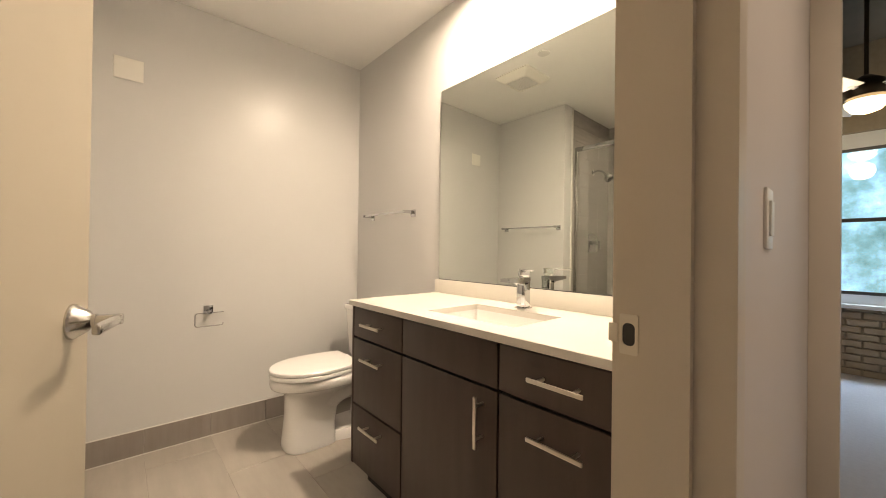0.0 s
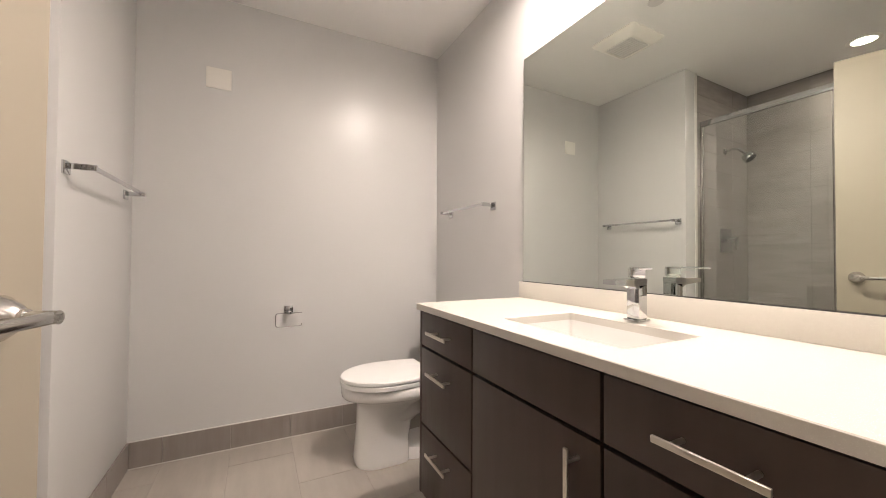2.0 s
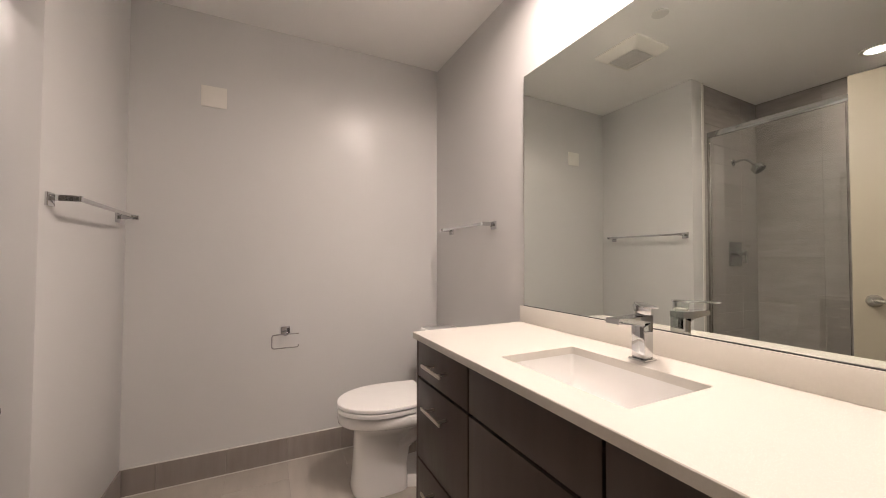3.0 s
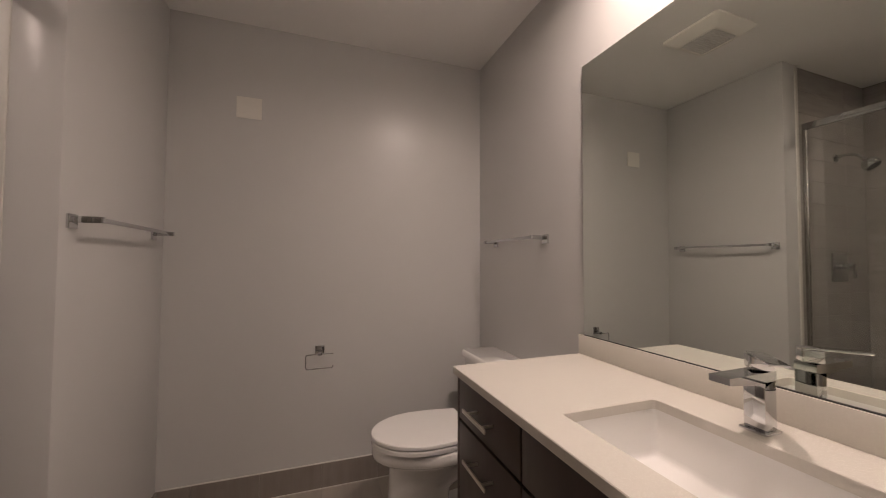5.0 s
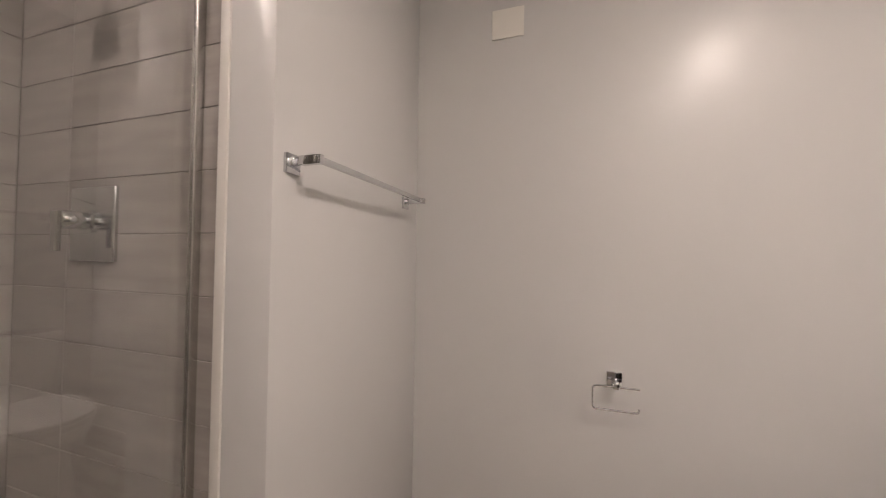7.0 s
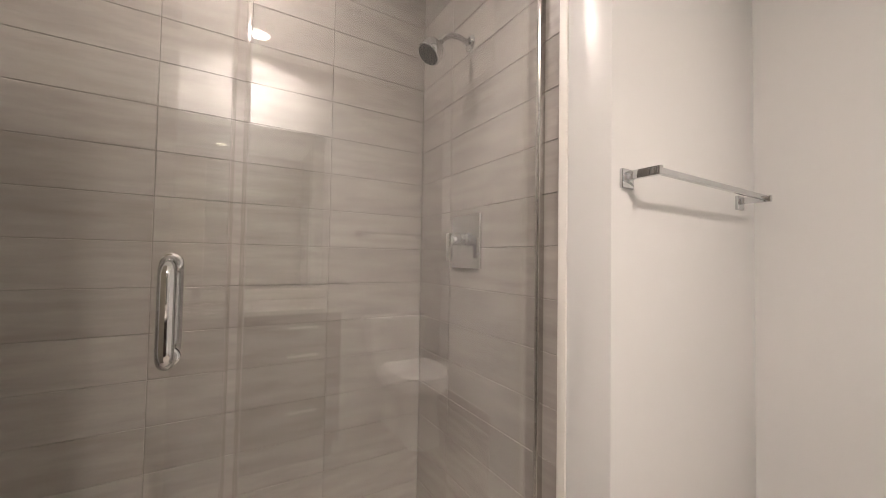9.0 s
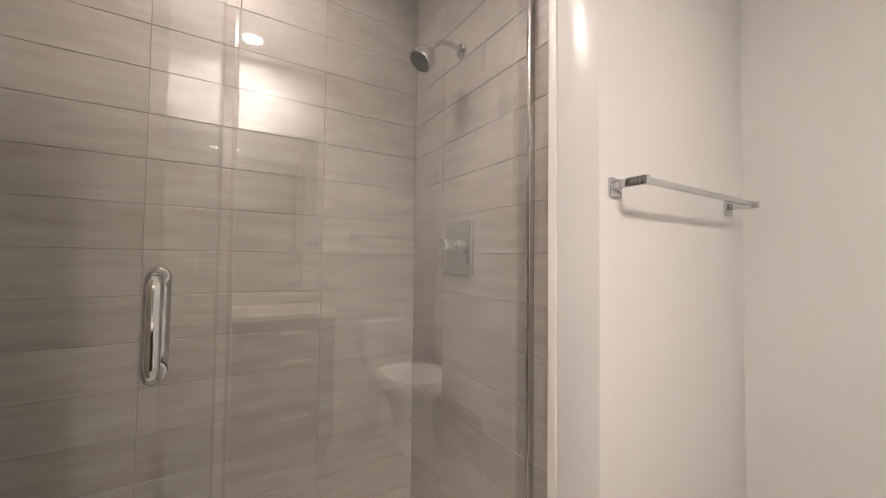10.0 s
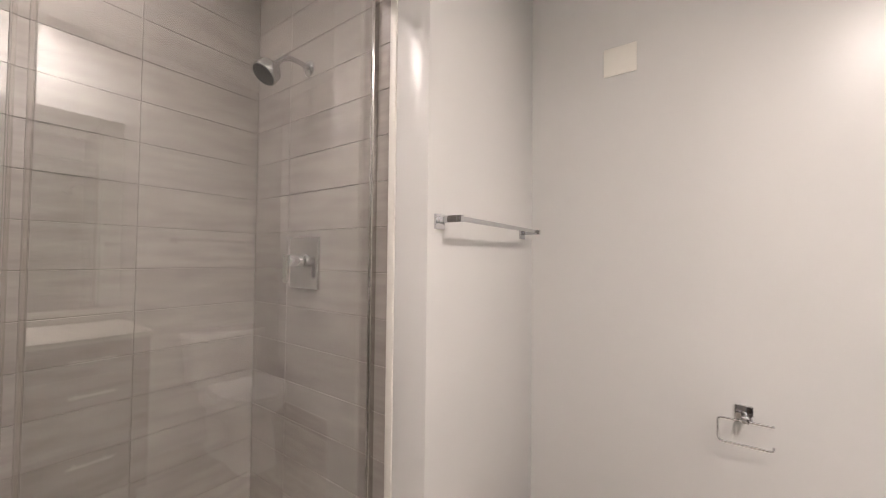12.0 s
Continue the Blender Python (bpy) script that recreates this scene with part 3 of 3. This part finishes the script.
# ---- shower ----
SPLIT, RAIL = 1.484, 2.125
screen = thing("shower_screen", (GLASS, 1.86, 0.10), "frameless clear glass shower panel under a chrome rail", "shower screen")
bm = bx(-0.004, 0.004, SPLIT + 0.023 - 1.86, NORTH_TILE - 0.021 - 1.86, 0.108, RAIL - 0.02, bevel=0.001, segments=1)
bmesh.ops.transform(bm, matrix=Matrix.Translation((GLASS, 1.86, 0)) @ pose(0, 0, 0, 0, 0, -0.72), verts=bm.verts)
pane = part("glass_panel", bm, GLASS_CLEAR, screen, "clear glass")
pane.visible_shadow = False
bm = bx(GLASS - 0.005, GLASS + 0.013, NORTH_TILE - 0.022, NORTH_TILE, 0.102, RAIL - 0.02, bevel=0.0025)
part("wall_channel", bm, SATIN, screen, "chrome wall channel")
for y0, y1, d in ((SPLIT - 0.003, SPLIT + 0.002, 0.007), (SPLIT + 0.015, SPLIT + 0.0215, 0.008)):
    part("seal", bx(GLASS - d, GLASS + d, y0, y1, 0.112, RAIL - 0.025, bevel=0.001, segments=1), SEAL_CLEAR, screen, "clear edge seal").visible_shadow = False
part("rail", bx(GLASS - 0.014, GLASS + 0.014, SOUTH + 0.008, NORTH_TILE - 0.001, RAIL - 0.02, RAIL + 0.02, bevel=0.002), CHROME, screen, "chrome header rail")
part("sill_channel", bx(GLASS - 0.012, GLASS + 0.012, SPLIT, NORTH_TILE - 0.001, 0.100, 0.108), CHROME, screen)

glass_door = thing("shower_door", (GLASS, 1.1, 0.10), "hinged clear glass shower door with chrome pull", "shower door")
swing = Matrix.Translation((GLASS, SOUTH + 0.02, 0)) @ pose(0, 0, 0, 0, 0, 0.5)
bm = bx(-0.004, 0.004, 0.0, SPLIT - 0.004 - SOUTH - 0.02, 0.116, RAIL - 0.026, bevel=0.001, segments=1)
bmesh.ops.transform(bm, matrix=swing, verts=bm.verts)
part("glass_panel", bm, GLASS_DOOR, glass_door, "clear glass").visible_shadow = False
for z in (0.38, 1.80):
    part("hinge", bx(GLASS - 0.012, GLASS + 0.012, SOUTH + 0.006, SOUTH + 0.075, z - 0.045, z + 0.045, bevel=0.002), CHROME, glass_door)
HY = 1.404
for s in (1, -1):
    gx = GLASS + 0.004 * s
    zz0, zz1, off, rr = 1.003, 1.154, 0.055, 0.022
    pts = [(gx, HY, zz1), (gx + s * (off - rr), HY, zz1)]
    pts += [(gx + s * (off - rr + rr * math.sin(a)), HY, zz1 - rr + rr * math.cos(a)) for a in (math.pi / 2 * k / 6 for k in range(1, 7))]
    pts += [(gx + s * off, HY, (zz0 + zz1) / 2)]
    pts += [(gx + s * (off - rr + rr * math.cos(a)), HY, zz0 + rr - rr * math.sin(a)) for a in (math.pi / 2 * k / 6 for k in range(0, 7))]
    pts += [(gx, HY, zz0)]
    pull_bar = part("pull_handle", tube(bmesh.new(), pts, 0.0120, 16), CHROME, glass_door, "polished chrome D pull", smooth=60)
    for z in (zz0, zz1):
        part("washer", lathe(bmesh.new(), gx, HY, z, [(0.015, 0), (0.015, 0.003), (0.012, 0.005)], "x", 18, s), CHROME, pull_bar)

HX, HZ = -0.586, 1.966
head = thing("wall_shower", (HX, NORTH_TILE, HZ), "round chrome shower head on a short bent arm", "shower head")
part("flange", lathe(bmesh.new(), HX, NORTH_TILE, HZ, [(0.030, 0), (0.030, 0.003), (0.022, 0.009), (0.012, 0.011)], "y", 24, -1), CHROME, head, smooth=50)
arm = [(HX, NORTH_TILE - 0.005, HZ), (HX, NORTH_TILE - 0.05, HZ + 0.008), (HX, NORTH_TILE - 0.085, HZ + 0.004), (HX, NORTH_TILE - 0.112, HZ - 0.014), (HX, NORTH_TILE - 0.130, HZ - 0.036)]
part("arm", tube(bmesh.new(), arm, 0.0095, 14), CHROME, head, smooth=60)
bm = lathe(bmesh.new(), 0, 0, 0, [(0.012, 0.0), (0.014, 0.006), (0.014, 0.020), (0.020, 0.026), (0.038, 0.034), (0.043, 0.044), (0.043, 0.074), (0.040, 0.078)], "z", 30)
tilt = Matrix.Translation((HX, NORTH_TILE - 0.128, HZ - 0.034)) @ pose(0, 0, 0, 180 - 38, 0, 0)
bmesh.ops.transform(bm, matrix=tilt, verts=bm.verts)
part("spray_body", bm, CHROME, head, smooth=50)
bm = lathe(bmesh.new(), 0, 0, 0, [(0.0385, 0.0782), (0.037, 0.0800)], "z", 30)
for ring_r, count in ((0.010, 6), (0.020, 12), (0.030, 18)):
    for k in range(count):
        a = 2 * math.pi * k / count
        lathe(bm, ring_r * math.cos(a), ring_r * math.sin(a), 0, [(0.0018, 0.079), (0.0012, 0.0815)], "z", 6)
bmesh.ops.transform(bm, matrix=tilt, verts=bm.verts)
part("spray_face", bm, RUBBER, head, "dark nozzle face")

VX0, VX1, VZ0, VZ1 = -0.672, -0.497, 1.136, 1.330
vx, vz = (VX0 + VX1) / 2, 1.240
valve = thing("shower_valve", (vx, NORTH_TILE, vz), "square chrome shower valve plate with lever handle", "shower valve")
part("plate", bx(VX0, VX1, NORTH_TILE - 0.012, NORTH_TILE, VZ0, VZ1, bevel=0.004, segments=3), CHROME, valve)
part("hub", lathe(bmesh.new(), vx, NORTH_TILE - 0.012, vz, [(0.030, 0), (0.030, 0.008), (0.023, 0.012), (0.023, 0.060), (0.020, 0.064)], "y", 26, -1), CHROME, valve, smooth=50)
bm = bx(vx - 0.012, vx + 0.012, NORTH_TILE - 0.086, NORTH_TILE - 0.074, vz - 0.078, vz + 0.020, bevel=0.003)
part("lever", bm, CHROME, valve, smooth=0)

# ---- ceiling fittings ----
# the hall fitting is unseen as well, added only to hold its lamp
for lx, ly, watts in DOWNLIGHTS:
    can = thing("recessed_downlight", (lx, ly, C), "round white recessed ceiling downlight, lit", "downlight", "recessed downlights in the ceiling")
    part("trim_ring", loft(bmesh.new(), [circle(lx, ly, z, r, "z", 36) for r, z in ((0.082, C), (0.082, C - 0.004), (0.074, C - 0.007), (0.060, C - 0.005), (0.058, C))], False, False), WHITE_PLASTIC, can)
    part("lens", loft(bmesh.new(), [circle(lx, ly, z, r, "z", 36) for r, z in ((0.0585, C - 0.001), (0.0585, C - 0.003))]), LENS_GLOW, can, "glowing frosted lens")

QX, QY = 0.690, 2.205
vent = thing("exhaust_fan", (QX, QY, C), "square white ceiling exhaust fan with grey grille", "exhaust fan")
bm = loft(bmesh.new(), [rounded(QX, QY, z, h, h, 0.02, 4) for z, h in ((C, 0.156), (C - 0.010, 0.156), (C - 0.016, 0.150), (C - 0.044, 0.112), (C - 0.049, 0.104), (C - 0.049, 0.096), (C - 0.043, 0.092))], False, True)
part("cover", bm, WHITE_PLASTIC, vent)
for k in range(13):
    y = QY - 0.084 + 0.014 * k
    part("slat", bx(QX - 0.088, QX + 0.088, y - 0.0058, y + 0.0058, C - 0.0475, C - 0.042), GRILLE_GREY, vent)
cap = thing("sprinkler_cover", (0.897, 1.882, C), "small round white concealed sprinkler cover plate", "sprinkler cover")
part("disc", lathe(bmesh.new(), 0.897, 1.882, C, [(0.034, 0), (0.040, 0.004), (0.042, 0.009), (0.038, 0.012)], "z", 30, -1), GRILLE_GREY, cap)

# ---- hall and bedroom beyond the doorway ----
BED_E, BED_C = 5.5, 3.1
structure("hall_floor", bx(-1.2, HX1 + 0.12, -1.35, SOUTH - 0.081, -0.12, -0.002), CARPET, "grey blue carpet of hall and bedroom", "floor")
structure("bedroom_floor", bx(HX1 + 0.121, BED_E + 0.1, -2.72, 2.72, -0.12, -0.002), CARPET, "grey blue bedroom carpet", "floor")
structure("hall_ceiling", bx(-1.2, HX1, -1.35, HALL, C, C + 0.1), CEILING_PAINT, "flat white painted hall ceiling", "ceiling")
bm = bmesh.new()
box(bm, -1.3, -1.2, -1.25, HALL, 0, C)
box(bm, -1.3, HX1, -1.35, -1.25, 0, C)
structure("hall_wall", bm, HALL_PAINT, "plain light painted hall walls", "wall")
bm = bmesh.new()
box(bm, HX1, HX1 + 0.12, 0.50, 2.7, 0, BED_C)
box(bm, HX1, HX1 + 0.12, -2.6, -0.45, 0, BED_C)
box(bm, HX1, HX1 + 0.12, -0.45, 0.50, 2.10, BED_C)
structure("bedroom_wall_west", bm, HALL_PAINT, "light painted wall with the bedroom doorway", "wall")
trim = thing("bedroom_door_frame", (HX1, 0.0, 0), "beige painted steel frame of the bedroom doorway", "door frame", kind="structure")
for y0, y1 in ((0.487, 0.567), (-0.50, -0.435)):
    part("jamb", bx(HX1 - 0.012, HX1 + 0.132, y0, y1, 0, 2.16, bevel=0.002), FRAME_PAINT, trim)
part("head", bx(HX1 - 0.012, HX1 + 0.132, -0.435, 0.487, 2.10, 2.16, bevel=0.002), FRAME_PAINT, trim)
bm = bmesh.new()
box(bm, HX1, BED_E + 0.25, 2.6, 2.72, 0, BED_C)
box(bm, HX1, BED_E + 0.25, -2.72, -2.6, 0, BED_C)
structure("bedroom_wall_side", bm, WALL_PAINT, "plain light painted bedroom side walls", "wall")
structure("bedroom_ceiling", bx(HX1, BED_E + 0.25, -2.72, 2.72, BED_C, BED_C + 0.15), CONCRETE, "dark exposed concrete bedroom ceiling", "ceiling")
WY0, WY1, WZ0, WZ1 = -0.95, 0.85, 0.66, 2.28
bm = bmesh.new()
box(bm, BED_E + 0.012, BED_E + 0.25, -2.6, WY0, 0, BED_C)
box(bm, BED_E + 0.012, BED_E + 0.25, WY1, 2.6, 0, BED_C)
box(bm, BED_E + 0.012, BED_E + 0.25, WY0, WY1, 0, WZ0)
box(bm, BED_E + 0.012, BED_E + 0.25, WY0, WY1, WZ1, BED_C)
wall_window = structure("bedroom_wall_east", bm, MORTAR, "old tan brick wall below the bedroom window", "wall")
window = thing("window_1", (BED_E, -0.05, WZ0), "double-hung bedroom window with dark sashes over greenery", "window", kind="structure")
bm = bmesh.new()
box(bm, BED_E + 0.06, BED_E + 0.14, WY0, WY0 + 0.05, WZ0, WZ1)
box(bm, BED_E + 0.06, BED_E + 0.14, WY1 - 0.05, WY1, WZ0, WZ1)
box(bm, BED_E + 0.06, BED_E + 0.14, WY0 + 0.05, WY1 - 0.05, WZ1 - 0.14, WZ1)
box(bm, BED_E + 0.06, BED_E + 0.14, WY0 + 0.05, WY1 - 0.05, WZ0, WZ0 + 0.09)
part("window_frame", bm, SILL_WHITE, window, "pale frame")
bm = bmesh.new()
box(bm, BED_E + 0.07, BED_E + 0.11, WY0 + 0.05, WY1 - 0.05, 1.44, 1.475)
box(bm, BED_E + 0.07, BED_E + 0.11, WY0 + 0.05, WY1 - 0.05, WZ0 + 0.09, WZ0 + 0.12)
box(bm, BED_E + 0.07, BED_E + 0.11, WY0 + 0.05, WY1 - 0.05, WZ1 - 0.165, WZ1 - 0.14)
part("sash", bm, SASH_DARK, window, "dark sash bars")
for z0, z1 in ((WZ0 + 0.12, 1.44), (1.475, WZ1 - 0.165)):
    part("pane", bx(BED_E + 0.085, BED_E + 0.091, WY0 + 0.05, WY1 - 0.05, z0, z1), GLASS_CLEAR, window).visible_shadow = False
part("window_sill", bx(BED_E - 0.05, BED_E + 0.06, WY0 - 0.03, WY1 + 0.03, WZ0 - 0.035, WZ0 + 0.002, bevel=0.004), SILL_WHITE, window, "white sill")
structure("garden_backdrop", bx(BED_E + 4.0, BED_E + 4.05, -9, 9, -3, 4.0), GARDEN, "glowing backdrop of blue-green trees outside the window", "backdrop")

fan = thing("ceiling_fan", (4.55, 0.40, BED_C), "dark bronze ceiling fan with lit glass bowl", "ceiling fan")
fx, fy, fz = 4.55, 0.40, 2.35
part("downrod", lathe(bmesh.new(), fx, fy, fz + 0.1, [(0.013, 0), (0.013, BED_C - fz - 0.10)], "z", 12), BRONZE, fan)
part("motor", lathe(bmesh.new(), fx, fy, fz - 0.06, [(0.06, 0), (0.12, 0.02), (0.13, 0.08), (0.10, 0.14), (0.03, 0.19)], "z", 28), BRONZE, fan, smooth=50)
part("light_bowl", lathe(bmesh.new(), fx, fy, fz - 0.062, [(0.115, 0), (0.11, 0.03), (0.08, 0.07), (0.03, 0.09)], "z", 28, -1), BOWL_GLOW, fan, "lit frosted glass bowl", smooth=50)
for k in range(5):
    bm = bx(0.15, 0.66, -0.06, 0.06, -0.004, 0.004, bevel=0.003)
    box(bm, 0.09, 0.20, -0.015, 0.015, -0.008, -0.003)
    bmesh.ops.transform(bm, matrix=Matrix.Translation((fx, fy, fz + 0.02)) @ pose(0, 0, 0, 0, 0, 72 * k - 60) @ pose(0, 0, 0, 10, 0, 0), verts=bm.verts)
    part("blade", bm, SILL_WHITE, fan, "pale blade")
part("pull_chain", tube(bmesh.new(), [(fx - 0.05, fy - 0.10, fz - 0.05), (fx - 0.05, fy - 0.10, fz - 0.26)], 0.003, 6), NICKEL, fan)

bulb = bpy.data.lights.new("fan_bulb", "POINT")
bulb.energy, bulb.shadow_soft_size, bulb.color = 8.0, 0.10, (1.0, 0.82, 0.62)
new("fan_bulb", bulb).location = (fx, fy, fz - 0.27)

switch = thing("light_switch", (1.28, HALL, 1.185), "white rocker light switch on the hall wall", "light switch")
part("plate", bx(1.245, 1.317, HALL - 0.006, HALL, 1.128, 1.243, bevel=0.002), WHITE_PLASTIC, switch)
part("rocker", bx(1.264, 1.298, HALL - 0.010, HALL - 0.006, 1.152, 1.219, bevel=0.001), WHITE_PLASTIC, switch)
outlet = thing("wall_outlet", (1.19, HALL, 0.60), "white outlet plate low on the hall wall", "outlet")
part("plate", bx(1.155, 1.227, HALL - 0.006, HALL, 0.55, 0.665, bevel=0.002), WHITE_PLASTIC, outlet)

# ---- tiles, bricks and base pieces ----
MESHES = {}


def tile_mesh(name, dx, dy, dz, material, bevel=0.0012):
    key = (name, round(dx, 4), round(dy, 4), round(dz, 4))
    if key not in MESHES:
        MESHES[key] = to_mesh(name, bx(-dx / 2, dx / 2, -dy / 2, dy / 2, -dz / 2, dz / 2, bevel=bevel, segments=1), material, 0)
    return MESHES[key]


GAP = 0.0018
PITCH, ROW0 = 0.1443, 1.2075
zs = [max(0.013, ROW0 + PITCH * k) for k in range(-9, 11)]
zs = [z for i, z in enumerate(zs) if z < C and (i == 0 or z > zs[i - 1])]


def tile_rows(parent, axis, at, edges):
    """Stacked rows of tiles on a wall; edges: joint places along the wall."""
    for i, z0 in enumerate(zs):
        z1 = zs[i + 1] if i + 1 < len(zs) else C
        if z1 - z0 < 0.02:
            continue
        for a, b in zip(edges, edges[1:]):
            w, h = b - a - GAP, z1 - z0 - GAP
            if axis == "y":
                me = tile_mesh("tile", 0.010, w, h, WALL_TILE)
                piece("tile", me, parent, at - 0.005, (a + b) / 2, (z0 + z1) / 2)
            else:
                me = tile_mesh("tile", w, 0.010, h, WALL_TILE)
                piece("tile", me, parent, (a + b) / 2, at, (z0 + z1) / 2)


tile_rows(shower_wall_west, "y", WEST_TILE, [SOUTH + 0.006, 0.735, 1.281, 1.827, NORTH_TILE])
tile_rows(shower_wall_north, "x", NORTH_TILE + 0.005, [WEST_TILE, -0.706, -0.1505])
tile_rows(shower_wall_south, "x", SOUTH + 0.009, [WEST_TILE, -0.60, -0.05])

# floor tiles, 12 by 24 inch, alternate columns shifted by half
col = 0.148 - 0.3055
k = 0
while col < R:
    x0, x1 = max(col, -0.133), min(col + 0.3055, R)
    y = 2.50 + (0.0 if k % 2 else 0.305) - 0.61 * 5
    while y < B:
        y0, y1 = max(y, SOUTH - 0.075), min(y + 0.61, B)
        if y1 - y0 > 0.03 and x1 - x0 > 0.02:
            piece("tile", tile_mesh("tile", x1 - x0 - 0.002, y1 - y0 - 0.002, 0.008, FLOOR_TILE, 0.001), floor, (x0 + x1) / 2, (y0 + y1) / 2, -0.004)
        y += 0.61
    col += 0.3055
    k += 1

baseboard = structure("baseboard", bx(0.0005, R - 0.001, B - 0.003, B - 0.0005, 0, 0.13), FLOOR_GROUT, "tall streaked taupe tile base along the walls", "baseboard")
baseboard_west = structure("baseboard_west", bx(0.0005, 0.003, 2.224, B - 0.010, 0, 0.13), FLOOR_GROUT, "tall streaked taupe tile base along the short wall", "baseboard")
x = 0.148 - 0.3055
while x < R:
    x0, x1 = max(x, 0.010), min(x + 0.3055, R)
    if x1 - x0 > 0.02:
        piece("tile", tile_mesh("tile", x1 - x0 - 0.0025, 0.009, 0.131, BASE_TILE), baseboard, (x0 + x1) / 2, B - 0.0055, 0.0675)
    x += 0.3055
for a, b in ((2.224, 2.390), (2.390, 2.695), (2.695, 2.990)):
    piece("tile", tile_mesh("tile", 0.009, b - a - 0.0025, 0.131, BASE_TILE), baseboard_west, 0.0055, (a + b) / 2, 0.0675)
solid("caulk_line", bx(0.010, R - 0.001, B - 0.0135, B - 0.010, 0.0, 0.0045), SEALANT, "thin pale caulk where tile base meets floor", "caulk", "structure")
caulk = solid("caulk_line", bx(0.010, R - 0.001, B - 0.0095, B - 0.0005, 0.133, 0.1365), SEALANT, "thin white caulk along the tile base top", "caulk", "structure")

# bricks below and beside the bedroom window
for r in range(10):
    z = 0.066 * r + 0.033
    y = -1.0 + (0.108 if r % 2 else 0)
    while y < 1.2:
        piece("brick", tile_mesh("brick", 0.03, 0.204 + 0.004 * random.uniform(-1, 1) // 0.002 * 0.002, 0.056, BRICK, 0.004), wall_window, BED_E + random.uniform(0.001, 0.006), y, z)
        y += 0.216
